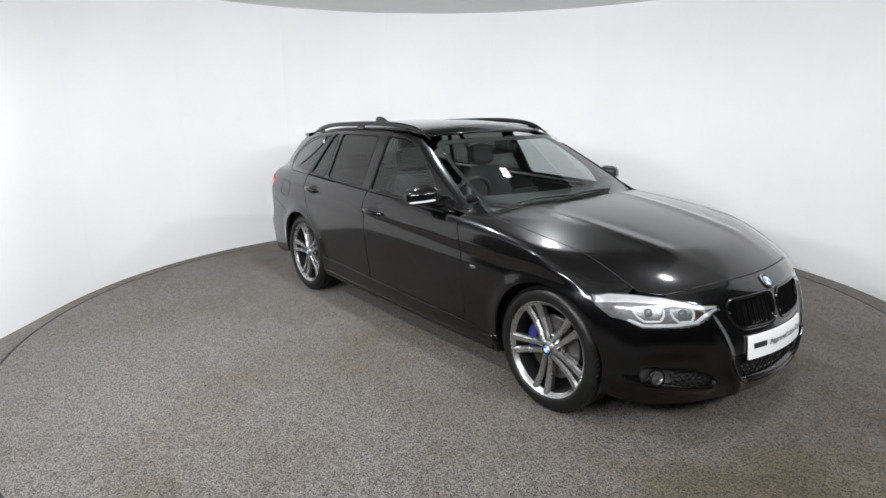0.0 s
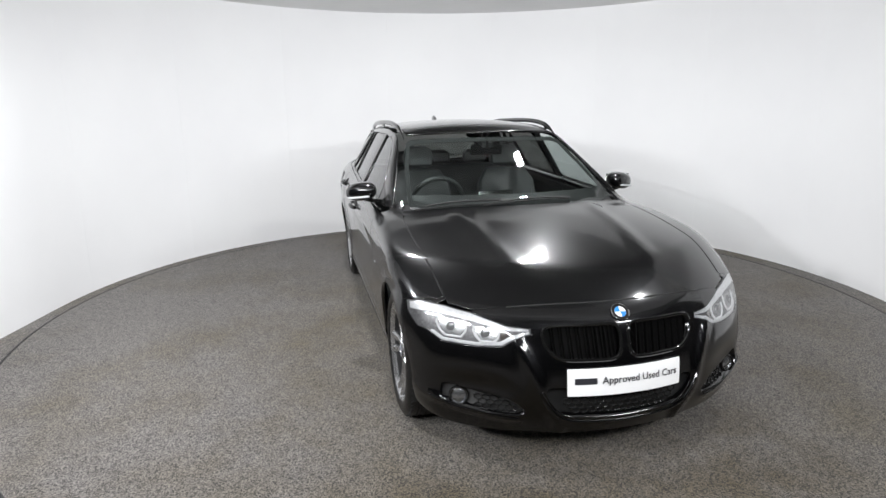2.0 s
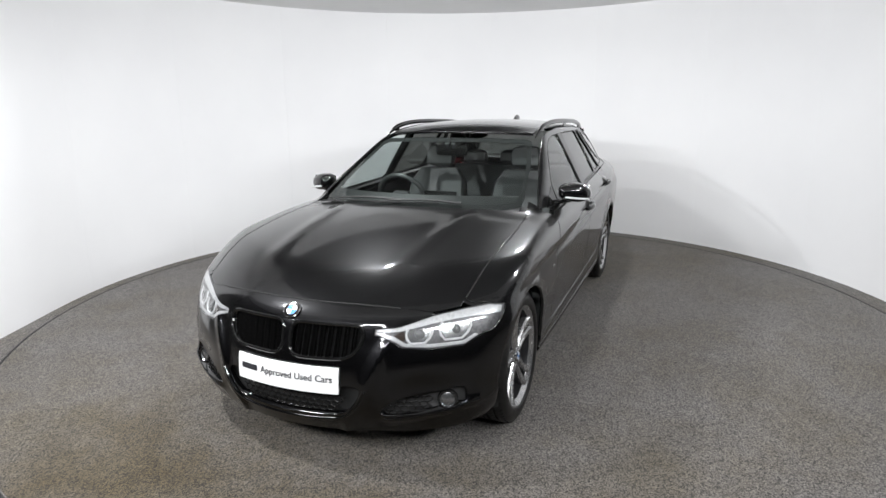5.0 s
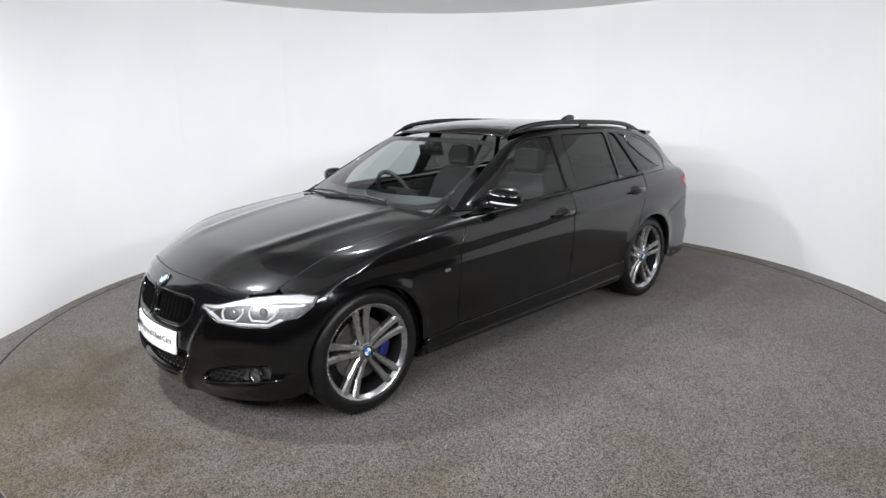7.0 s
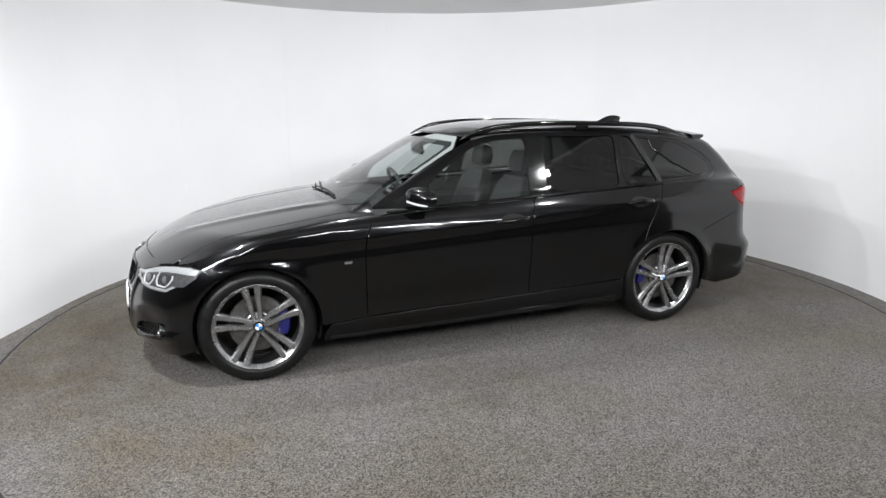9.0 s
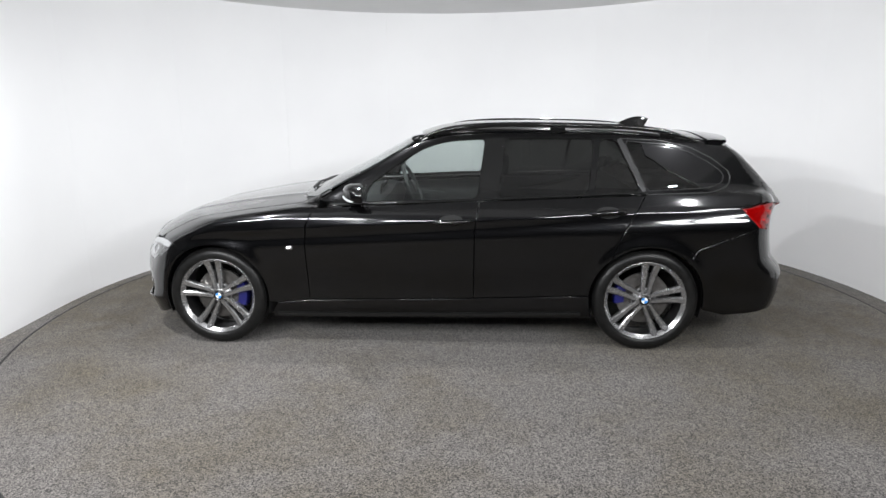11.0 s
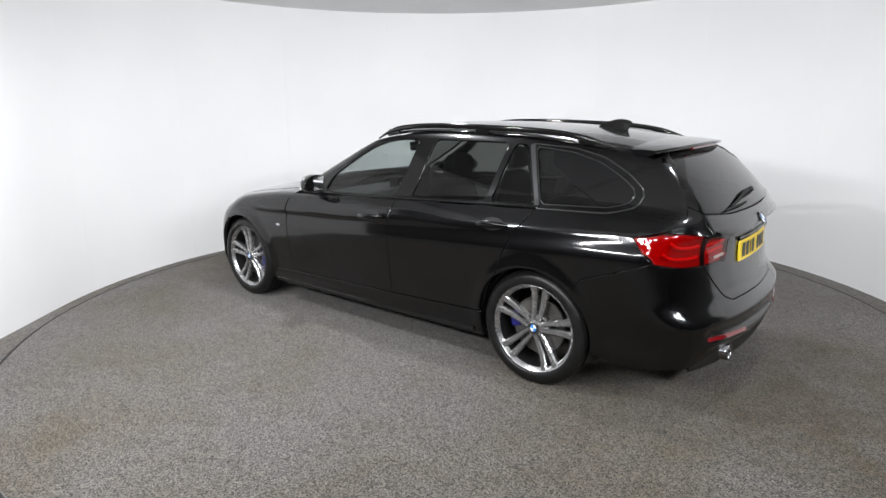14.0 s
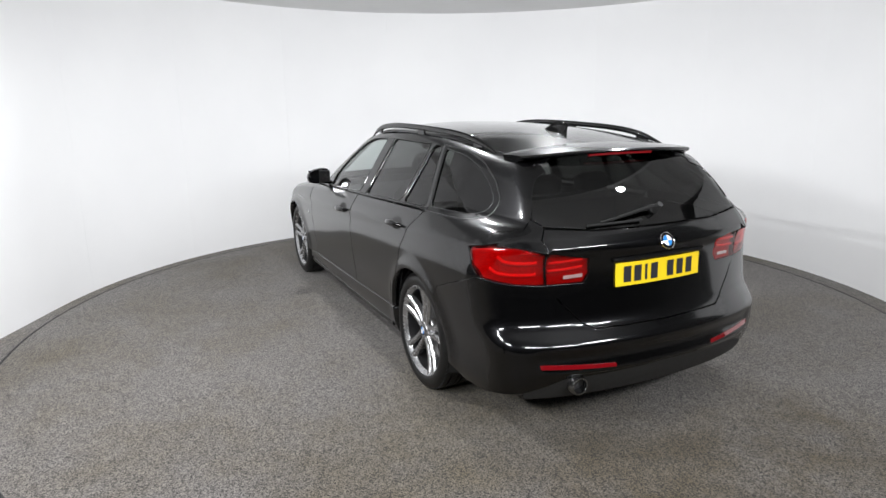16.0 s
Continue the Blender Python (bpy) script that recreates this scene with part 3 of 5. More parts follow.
def build_shell():
    # bonnet, in plan
    xs = np.linspace(0.80, 1.785, 16)
    edge = [(float(x), float(HOOD_EDGE(x))) for x in xs]
    lamp_top = [(float(skin(np.array([y]), np.array([z]), "x", 1)[0][0, 0]) - 0.004, y) for y, z in ((0.70, 0.709), (0.625, 0.697))]
    front = lamp_top + [(float(hood_front_x(y)), float(y)) for y in np.linspace(0.60, 0.0, 13)]
    rear = [(float(0.925 - 0.27 * y * y), float(y)) for y in np.linspace(0.0, 0.66, 8)]
    half = rear + edge + front
    full = half + [(x, -y) for x, y in reversed(half[1:-1])]
    panel("bonnet", full, "z", PAINT, car, step=0.035, gap=0.003)
    # roof, in plan
    half = [(0.085 - 0.28 * y * y, y) for y in np.linspace(0.0, 0.535, 7)] + [(-0.3, 0.555), (-1.0, 0.56), (-1.6, 0.545), (-1.80, 0.53)] + [(-1.83, 0.3), (-1.84, 0.0)]
    full = half + [(x, -y) for x, y in reversed(half[1:-1])]
    panel("roof", full, "z", PAINT, car, step=0.05, gap=0.002)
    # windscreen, in end view
    half = [(0.0, 0.972), (0.3, 0.970), (0.55, 0.968), (0.668, 0.985), (0.655, 1.06), (0.62, 1.18), (0.565, 1.318), (0.52, 1.338), (0.3, 1.346), (0.0, 1.350)]
    panel("windscreen", mirror_y(half), "x", CLEAR, car, 1, step=0.045, depth=0.006, lift=-0.003, label="clear windscreen with a dark edge band")
    band_in = [(0.0, 1.0), (0.3, 0.998), (0.53, 0.997), (0.628, 1.012), (0.628, 1.06), (0.594, 1.18), (0.544, 1.30), (0.50, 1.316), (0.3, 1.322), (0.0, 1.325)]
    panel("windscreen_band", mirror_y(half), "x", VOID, car, 1, holes=[mirror_y(band_in)], hole_rounds=0, step=0.03, depth=0.002, lift=-0.009)
    # front bumper, in end view
    s = BUMPER_SPLIT_F
    head_low = [(0.391, 0.617), (0.459, 0.600), (0.510, 0.566), (0.61, 0.557), (0.74, 0.560), (s, 0.601)]
    ys = np.linspace(0.0, 0.60, 13)
    hood_line = [(float(y), float(skin(np.array([hood_front_x(y) - 0.0]), np.array([y]), "z", 1)[0][0, 2])) for y in ys]
    top = hood_line + [(0.612, 0.692), (0.493, 0.654), (0.391, 0.643)] + head_low
    half = top + [(s, 0.30), (s, 0.205), (0.70, 0.180), (0.52, 0.172), (0.36, 0.180), (0.0, 0.178)]
    holes = [KIDNEY, [(-y, z) for y, z in KIDNEY], FOG_HOLE, [(-y, z) for y, z in FOG_HOLE], mirror_y([(0.0, 0.252)] + LOW_GRILLE[::-1][1:] + [(0.0, 0.40)])]
    panel("front_bumper", mirror_y(half), "x", PAINT, car, 1, holes=holes, step=0.019, depth=0.035, gap=0.0)
    zs = np.linspace(0.205, 0.601, 9)
    for sg in (1, -1):
        wing = [(float(x), float(z)) for x, z in zip(split_x(s, zs, 1), zs)]
        side = wing + [(1.782, 0.604), (1.716, 0.650), (1.680, 0.695), (1.600, 0.668)] + arc(FW, WHEEL_Z, ARCH_R, 59, -16, 14)
        panel("bumper_side", side, "y", PAINT, car, sg, step=0.025, depth=0.04, gap=0.0)
        # front wing: its flank in side view, its shoulder in plan
        xs = np.linspace(1.785, 0.70, 22)
        tip = skin(xs, np.full_like(xs, 0.724), "y", 1)[0][:, 1]
        yb = [min(float(side_y(x, 0.80)) - 0.030, float(v)) for x, v in zip(xs, tip)]
        zb = [float(v) for v in skin(xs, np.array(yb), "z", 1)[0][:, 2]]
        wing = list(zip([float(x) for x in xs], zb))
        wing += [(0.730, 0.90), (0.765, 0.83), (0.778, 0.70), (0.772, 0.322), (0.99, 0.303)] + arc(FW, WHEEL_Z, ARCH_R, 184, 62, 26) + [(1.680, 0.703), (1.75, 0.717)]
        flank = panel("front_wing", wing, "y", PAINT, car, sg, step=0.022, depth=0.02, gap=0.0, edge=0.0004)
        top = [(float(x), sg * (float(HOOD_EDGE(x)) + 0.005)) for x in xs] + [(float(x), sg * y) for x, y in reversed(list(zip(xs, yb)))]
        panel("wing_top", top, "z", PAINT, flank, step=0.022, depth=0.012, gap=0.0, edge=0.0004)
        corner = [(1.735, sg * 0.69), (1.80, sg * 0.69), (1.795, sg * 0.742), (1.735, sg * 0.795)]
        panel("lamp_surround", corner, "z", PAINT, flank, step=0.02, depth=0.01, gap=0.0, lift=-0.004)
        # side frame with the rear quarter, in side view
        frame_line = [(0.705, 0.968), (0.55, 1.065), (0.36, 1.172), (0.17, 1.272), (0.02, 1.338), (-0.15, 1.370), (-0.5, 1.388), (-1.0, 1.386), (-1.5, 1.365), (-1.8, 1.338), (-1.93, 1.318),
                      (-2.01, 1.26), (-2.12, 1.10), (-2.165, 0.985), (-2.10, 0.965), (-1.95, 0.930), (-2.0, 0.87), (-2.06, 0.812), (-1.90, 0.755), (-1.70, 0.680)]
        frame_line += arc(RW, WHEEL_Z, ARCH_R, 133, 52, 20) + [(-1.225, 0.75), (-1.29, 0.87), (-1.385, 1.012), (-1.0, belt(-1.0)), (-0.35, belt(-0.35)), (0.3, belt(0.3))]
        panel("side_frame", frame_line, "y", PAINT, car, sg, holes=[FRONT_WIN, REAR_WIN, FIX_WIN, QUARTER_WIN], step=0.024, depth=0.012, gap=0.002, hole_rounds=1)
        # doors
        fd = [(0.705, belt(0.7) - 0.008), (0.755, 0.83), (0.772, 0.70), (0.768, 0.325), (-0.31, 0.347), (-0.316, 0.79), (-0.345, belt(-0.345) - 0.008)]
        door = panel("front_door", fd, "y", PAINT, car, sg, step=0.025, depth=0.03)
        panel("door_glass", FRONT_WIN, "y", CLEAR, door, sg, step=0.04, depth=0.004, lift=-0.008, rounds=1, gap=-0.004)
        rd = [(-0.352, belt(-0.352) - 0.008), (-0.322, 0.79), (-0.316, 0.347), (-1.045, 0.372)] + arc(RW, WHEEL_Z, ARCH_R + 0.004, 8, 51, 12) + [(-1.22, 0.752), (-1.284, 0.868), (-1.375, 1.005)]
        door = panel("rear_door", rd, "y", PAINT, car, sg, step=0.025, depth=0.03)
        panel("door_glass", REAR_WIN, "y", TINTED, door, sg, step=0.04, depth=0.004, lift=-0.008, rounds=1, gap=-0.004)
        panel("fixed_glass", FIX_WIN, "y", TINTED, door, sg, step=0.04, depth=0.004, lift=-0.008, rounds=1, gap=-0.004)
        panel("quarter_glass", QUARTER_WIN, "y", TINTED, car, sg, step=0.04, depth=0.004, lift=-0.008, rounds=1, gap=-0.004, label="dark privacy quarter window")
        # sill
        sill = [(1.03, 0.185), (1.03, 0.23), (0.99, 0.296), (0.772, 0.316), (-0.31, 0.340), (-1.045, 0.364), (-1.05, 0.27), (-1.06, 0.205)]
        panel("side_sill", sill, "y", PAINT, car, sg, step=0.03, depth=0.05)
        # rear bumper's side
        s2 = BUMPER_SPLIT_R
        zs2 = np.linspace(0.275, 0.79, 9)
        wing = [(float(x), float(z)) for x, z in zip(split_x(s2, zs2, -1), zs2)]
        side = wing + [(-2.10, 0.800), (-2.055, 0.806), (-1.90, 0.748), (-1.70, 0.672)] + arc(RW, WHEEL_Z, ARCH_R, 133, 188, 14) + [(-1.90, 0.245), (-2.05, 0.255)]
        panel("rear_bumper_side", side, "y", PAINT, car, sg, step=0.025, depth=0.04, gap=0.0)
    # rear bumper, in end view
    s2 = BUMPER_SPLIT_R
    half = [(0.0, 0.560), (0.384, 0.564), (0.440, 0.588), (0.524, 0.672), (0.598, 0.770), (0.72, 0.779), (s2, 0.79), (s2, 0.275), (0.72, 0.285), (0.55, 0.355), (0.0, 0.372)]
    panel("rear_bumper", mirror_y(half), "x", PAINT, car, -1, step=0.018, depth=0.04, gap=0.0)
    half = [(0.0, 0.372), (0.55, 0.355), (0.72, 0.285), (0.70, 0.245), (0.0, 0.250)]
    panel("diffuser", mirror_y(half), "x", MATTE, car, -1, step=0.04, depth=0.05, gap=0.001, lift=-0.004)
    # tailgate, in end view
    half = [(0.0, 1.005), (0.35, 1.008), (0.60, 1.03), (0.625, 0.985), (0.612, 0.93), (0.602, 0.772), (0.518, 0.678), (0.436, 0.594), (0.383, 0.570), (0.0, 0.566)]
    gate = panel("tailgate", mirror_y(half), "x", PAINT, car, -1, holes=[TAIL_IN, [(-y, z) for y, z in TAIL_IN]], step=0.025, depth=0.03, hole_rounds=0)
    half = [(0.0, 1.010), (0.35, 1.013), (0.595, 1.036), (0.63, 1.07), (0.62, 1.15), (0.60, 1.24), (0.57, 1.31), (0.0, 1.335)]
    panel("rear_window", mirror_y(half), "x", TINTED, gate, -1, step=0.04, depth=0.006, lift=-0.003, gap=0.003, label="dark tinted rear window")
    for sg in (1, -1):
        rim = [(sg * y, z) for y, z in ((0.60, 1.036), (0.64, 1.07), (0.632, 1.15), (0.612, 1.24), (0.58, 1.31), (0.615, 1.32), (0.66, 1.24), (0.70, 1.15), (0.735, 1.04), (0.765, 0.985), (0.792, 0.962), (0.74, 0.955), (0.618, 0.931), (0.630, 0.985))]
        panel("tailgate_pillar", rim, "x", PAINT, gate, -1, step=0.025, depth=0.02, gap=0.0015)
        panel("tail_light", [(sg * y, z) for y, z in TAIL_OUT], "x", SMOKE, car, -1, step=0.018, depth=0.004, gap=0.002, label="glossy red tail light")
        panel("tail_light_backing", [(sg * y, z) for y, z in TAIL_OUT], "x", REDBACK, car, -1, step=0.02, depth=0.01, gap=0.0, lift=-0.022)
        panel("tail_light_case", [(sg * y, z) for y, z in TAIL_OUT], "x", VOID, car, -1, step=0.03, depth=0.004, gap=-0.012, lift=-0.036)
        panel("tail_light_inner", [(sg * y, z) for y, z in TAIL_IN], "x", SMOKE, gate, -1, step=0.02, depth=0.004, gap=0.002, label="glossy red tail light")
        panel("tail_light_backing", [(sg * y, z) for y, z in TAIL_IN], "x", REDBACK, gate, -1, step=0.02, depth=0.01, gap=0.0, lift=-0.022)
        panel("tail_light_case", [(sg * y, z) for y, z in TAIL_IN], "x", VOID, gate, -1, step=0.03, depth=0.004, gap=-0.012, lift=-0.036)
        panel("kidney_backing", [(sg * y, z) for y, z in KIDNEY], "x", VOID, car, 1, step=0.03, depth=0.01, lift=-0.045, gap=-0.02)
    return gate


tailgate = build_shell()


# ---- the car's parts ----
def roundel_mesh(r, n=40):
    """A disc in the xz plane that faces -y: dark ring, quarters in two colours, bright rim."""
    me = bpy.data.meshes.new("roundel")
    bm = bmesh.new()
    prof = [(0.0, -0.004), (0.62, -0.004), (0.64, -0.0035), (0.92, -0.003), (0.94, -0.0045), (1.0, -0.003), (1.0, 0.002)]
    rings = [[bm.verts.new((q * r * math.cos(2 * math.pi * k / n), y, q * r * math.sin(2 * math.pi * k / n))) for k in range(n)] for q, y in prof[1:]]
    mid = bm.verts.new((0, prof[0][1], 0))
    for k in range(n):
        f = bm.faces.new((mid, rings[0][k], rings[0][(k + 1) % n]))
        f.material_index = 1 if (k * 4 // n) % 2 else 2
    for i, (p, q) in enumerate(zip(rings, rings[1:])):
        for k in range(n):
            f = bm.faces.new((p[k], q[k], q[(k + 1) % n], p[(k + 1) % n]))
            f.material_index = 3 if i >= 2 or i == 0 else 0
    bmesh.ops.recalc_face_normals(bm, faces=bm.faces)
    bm.to_mesh(me)
    bm.free()
    for m in (GLOSS, ROUNDELBLUE, ROUNDELWHITE, CHROME):
        me.materials.append(m)
    return me


def place(ob, parent, m):
    ob.parent = parent
    ob.matrix_basis = m
    return ob


def skin_at(p, q, axis, sgn, lift=0.0):
    xyz, n = skin(np.array([p]), np.array([q]), axis, sgn)
    return Vector(xyz[0] + n[0] * lift), Vector(n[0])


def facing(pos, n):
    """A pose whose -y axis is n and whose z axis is as upright as can be."""
    y = -n.normalized()
    x = y.cross(Vector((0, 0, 1))).normalized()
    z = x.cross(y)
    m = Matrix((x, y, z)).transposed().to_4x4()
    return Matrix.Translation(pos) @ m


def spoke_mesh(phi, side):
    """One spoke of a pair: a faceted bar from hub to rim in the wheel's xz plane, face towards +y."""
    bm = bmesh.new()
    rows = []
    for t, r, da, w, y, dep in ((0, 0.044, 24.0, 0.026, 0.085, 0.035), (0.25, 0.09, 14.5, 0.030, 0.081, 0.04), (0.6, 0.16, 10.0, 0.036, 0.083, 0.04), (0.85, 0.212, 9.4, 0.042, 0.092, 0.035), (1, 0.248, 9.6, 0.050, 0.102, 0.025)):
        a = radians(phi + side * da)
        c = Vector((r * math.cos(a), 0, r * math.sin(a)))
        tn = Vector((-math.sin(radians(phi)), 0, math.cos(radians(phi))))
        rows.append([bm.verts.new(c + tn * u * w / 2 + Vector((0, v, 0))) for u, v in ((-1, y - dep), (-1, y - 0.010), (-0.55, y), (0.55, y), (1, y - 0.010), (1, y - dep))])
    for p, q in zip(rows, rows[1:]):
        for k in range(6):
            bm.faces.new((p[k], p[(k + 1) % 6], q[(k + 1) % 6], q[k]))
    bm.faces.new(rows[0])
    bm.faces.new(rows[-1][::-1])
    bmesh.ops.recalc_face_normals(bm, faces=bm.faces)
    me = bpy.data.meshes.new("spoke")
    bm.to_mesh(me)
    bm.free()
    me.materials.append(RIM)
    return me


def build_wheels():
    bm = bmesh.new()
    half = [(0.250, 0.088), (0.254, 0.104), (0.261, 0.1135), (0.276, 0.1175), (0.294, 0.117), (0.310, 0.111), (0.322, 0.101), (0.3285, 0.090), (0.3315, 0.078), (0.3325, 0.066), (0.326, 0.0645), (0.326, 0.0555), (0.333, 0.054),
            (0.3335, 0.020), (0.326, 0.0185), (0.326, 0.0095), (0.3335, 0.008)]
    lathe(bm, half + [(r, -a) for r, a in reversed(half)], 96, closed=True)
    tyre = bpy.data.meshes.new("tyre")
    bmesh.ops.recalc_face_normals(bm, faces=bm.faces)
    bm.to_mesh(tyre)
    bm.free()
    tyre.shade_smooth()
    tyre.set_sharp_from_angle(angle=radians(40))
    tyre.materials.append(RUBBER)
    bm = bmesh.new()
    for k in range(72):
        a = 2 * math.pi * k / 72
        m = Matrix.Rotation(-a, 4, "Y") @ Matrix.Translation((0.3305, 0.0, 0.0))
        for y, tilt in ((0.084, 25), (-0.084, -25), (0.037, 38), (-0.037, -38)):
            box(bm, (0, 0, 0), (0.005 if abs(y) > 0.05 else 0.007, 0.030, 0.0028), m @ Matrix.Translation((0 if abs(y) < 0.05 else -0.002, y, 0)) @ Matrix.Rotation(radians(tilt), 4, "X"))
    grooves = bpy.data.meshes.new("tread_groove")
    bm.to_mesh(grooves)
    bm.free()
    grooves.materials.append(VOID)
    bm = bmesh.new()
    lathe(bm, [(0.232, 0.086), (0.237, 0.092), (0.2435, 0.0985), (0.2485, 0.1035), (0.254, 0.1075), (0.2575, 0.1065), (0.258, 0.101), (0.254, 0.096)], 96)
    barrel = bpy.data.meshes.new("rim")
    bmesh.ops.recalc_face_normals(bm, faces=bm.faces)
    bm.to_mesh(barrel)
    bm.free()
    barrel.shade_smooth()
    barrel.set_sharp_from_angle(angle=radians(40))
    barrel.materials.append(RIM)
    bm = bmesh.new()
    lathe(bm, [(0.246, -0.10), (0.256, -0.095), (0.246, -0.07), (0.232, 0.02), (0.231, 0.07), (0.233, 0.087)], 64)
    inner = bpy.data.meshes.new("barrel")
    bmesh.ops.recalc_face_normals(bm, faces=bm.faces)
    bm.to_mesh(inner)
    bm.free()
    inner.shade_smooth()
    inner.materials.append(RIMDARK)
    bm = bmesh.new()
    lathe(bm, [(0.0, 0.083), (0.034, 0.083), (0.036, 0.087), (0.041, 0.086), (0.045, 0.074), (0.046, 0.066), (0.076, 0.063), (0.080, 0.05), (0.078, 0.02)], 48)
    hub = bpy.data.meshes.new("hub")
    bmesh.ops.recalc_face_normals(bm, faces=bm.faces)
    bm.to_mesh(hub)
    bm.free()
    hub.shade_smooth()
    hub.materials.append(RIM)
    bm = bmesh.new()
    lathe(bm, [(0.0, 0.072), (0.006, 0.072), (0.0065, 0.075), (0.0095, 0.0755), (0.0105, 0.072), (0.0105, 0.05)], 12)
    nut = bpy.data.meshes.new("wheel_bolt")
    bm.to_mesh(nut)
    bm.free()
    nut.materials.append(RIMDARK)
    bm = bmesh.new()
    lathe(bm, [(0.0105, 0.0655), (0.014, 0.067), (0.0155, 0.0665), (0.016, 0.06)], 16)
    cup = bpy.data.meshes.new("bolt_cup")
    bm.to_mesh(cup)
    bm.free()
    cup.materials.append(VOID)
    cap = roundel_mesh(0.033)
    for x, y, z_turn, spin, rear in ((FW, 0.752, 0, 84, 0), (FW, -0.752, 180, 62, 0), (RW, 0.748, 0, 98, 1), (RW, -0.748, 180, 76, 1)):
        wheel = put("wheel", barrel, RIM, car, "grey double-spoke alloy wheel with a low tyre") if not barrel.users else tagged(new("wheel", barrel), "grey double-spoke alloy wheel with a low tyre")
        place(wheel, car, pose(x, y, WHEEL_Z, 0, 0, z_turn))
        place(new("tyre", tyre), wheel, Matrix())
        tagged(place(new("tread_groove", grooves), wheel, Matrix()), kind="stuff")
        place(new("barrel", inner), wheel, Matrix())
        place(new("hub", hub), wheel, Matrix())
        place(new("centre_cap", cap), wheel, Matrix.Translation((0, 0.089, 0)) @ Matrix.Rotation(math.pi, 4, "Z"))
        for k in range(5):
            for s in (1, -1):
                place(new("spoke", SPOKES[s]), wheel, Matrix.Rotation(-radians(spin + 72 * k), 4, "Y"))
            a = radians(spin + 36 + 72 * k)
            at = Matrix.Translation((0.056 * math.cos(a), 0, 0.056 * math.sin(a)))
            place(new("wheel_bolt", nut), wheel, at)
            place(new("bolt_cup", cup), wheel, at)
        # brake
        bm = bmesh.new()
        lathe(bm, [(0.05, 0.05), (0.085, 0.052), (0.088, 0.034), (0.164, 0.034), (0.168, 0.03), (0.168, 0.012), (0.164, 0.008), (0.05, 0.008)], 64)
        d = put("brake_disc", bm, STEEL, car, "worn steel brake disc", smooth=True)
        place(d, car, pose(x, y, WHEEL_Z, 0, 0, z_turn))
        bm = bmesh.new()
        mid = (8 if rear else 180) if y > 0 else (172 if rear else 0)
        wide = 20 if rear else 28
        rows = []
        n = 10
        for i in range(n + 1):
            a = radians(mid - wide + 2 * wide * i / n)
            bulge = 0.006 * math.sin(math.pi * i / n)
            rows.append([bm.verts.new((r * math.cos(a), yy, r * math.sin(a))) for r, yy in ((0.118, 0.030), (0.122, 0.040 + bulge), (0.15, 0.046 + bulge), (0.178, 0.040 + bulge), (0.185, 0.03), (0.185, -0.02), (0.17, -0.03), (0.12, -0.03))])
        for p, q in zip(rows, rows[1:]):
            for k in range(8):
                bm.faces.new((p[k], p[(k + 1) % 8], q[(k + 1) % 8], q[k]))
        bm.faces.new(rows[0])
        bm.faces.new(rows[-1][::-1])
        c = put("brake_caliper", bm, BLUE, car, "blue painted brake caliper", smooth=True)
        place(c, car, pose(x, y, WHEEL_Z, 0, 0, z_turn))
        # dust shield and arch liner
        bm = bmesh.new()
        rows = []
        for i in range(25):
            a = radians(-20 + 220 * i / 24)
            sy = 1 if y > 0 else -1
            rows.append([bm.verts.new((x + r * math.cos(a), sy * yy, WHEEL_Z + r * math.sin(a))) for r, yy in ((0.352, 0.845), (0.372, 0.80), (0.375, 0.60), (0.36, 0.54), (0.12, 0.52))])
        for p, q in zip(rows, rows[1:]):
            for k in range(4):
                bm.faces.new((p[k], p[k + 1], q[k + 1], q[k]))
        put("wheel_arch_liner", bm, VOID, car, smooth=True)


SPOKES = {1: spoke_mesh(0, 1), -1: spoke_mesh(0, -1)}
build_wheels()


def strip_on_skin(name, pts, axis, sgn, rad, material, parent, lift=0.0, flat=1.0, label="", closed=False, n=8):
    """A bead that follows the skin along a line."""
    p = np.array(pts, float)
    xyz, nr = skin(p[:, 0], p[:, 1], axis, sgn)
    bm = bmesh.new()
    line = [Vector(v) for v in xyz + nr * lift]
    if closed:
        line += [line[0]]
    tube(bm, line, rad, n, flat)
    return put(name, bm, material, parent, label, smooth=True)


def smooth_line(poly, rounds=2, closed=True, step=0.02):
    p = np.array(poly, float)
    if closed:
        return fine(poly, step, 0.0, rounds)
    for _ in range(rounds):
        q = np.stack([0.75 * p[:-1] + 0.25 * p[1:], 0.25 * p[:-1] + 0.75 * p[1:]], 1).reshape(-1, 2)
        p = np.concatenate([p[:1], q, p[-1:]])
    out = []
    for a, b in zip(p, p[1:]):
        k = max(1, int(math.ceil(np.linalg.norm(b - a) / step)))
        out += [a + (b - a) * i / k for i in range(k)]
    return np.array(out + [p[-1]])


def bar_on_skin(bm, y0, z0, y1, z1, w, lift0, lift1, sgn=1, steps=6):
    """A thin upright fin on the nose between two points, with depth into the opening."""
    rows = []
    for i in range(steps + 1):
        t = i / steps
        y, z = y0 + (y1 - y0) * t, z0 + (z1 - z0) * t
        c, n = skin_at(y, z, "x", sgn)
        s = Vector((0, 1, 0))
        rows.append([bm.verts.new(c + s * u * w / 2 + n * l) for u, l in ((-1, lift1), (-0.6, lift0 - 0.003), (0, lift0), (0.6, lift0 - 0.003), (1, lift1))])
    for p, q in zip(rows, rows[1:]):
        for k in range(4):
            bm.faces.new((p[k], p[k + 1], q[k + 1], q[k]))


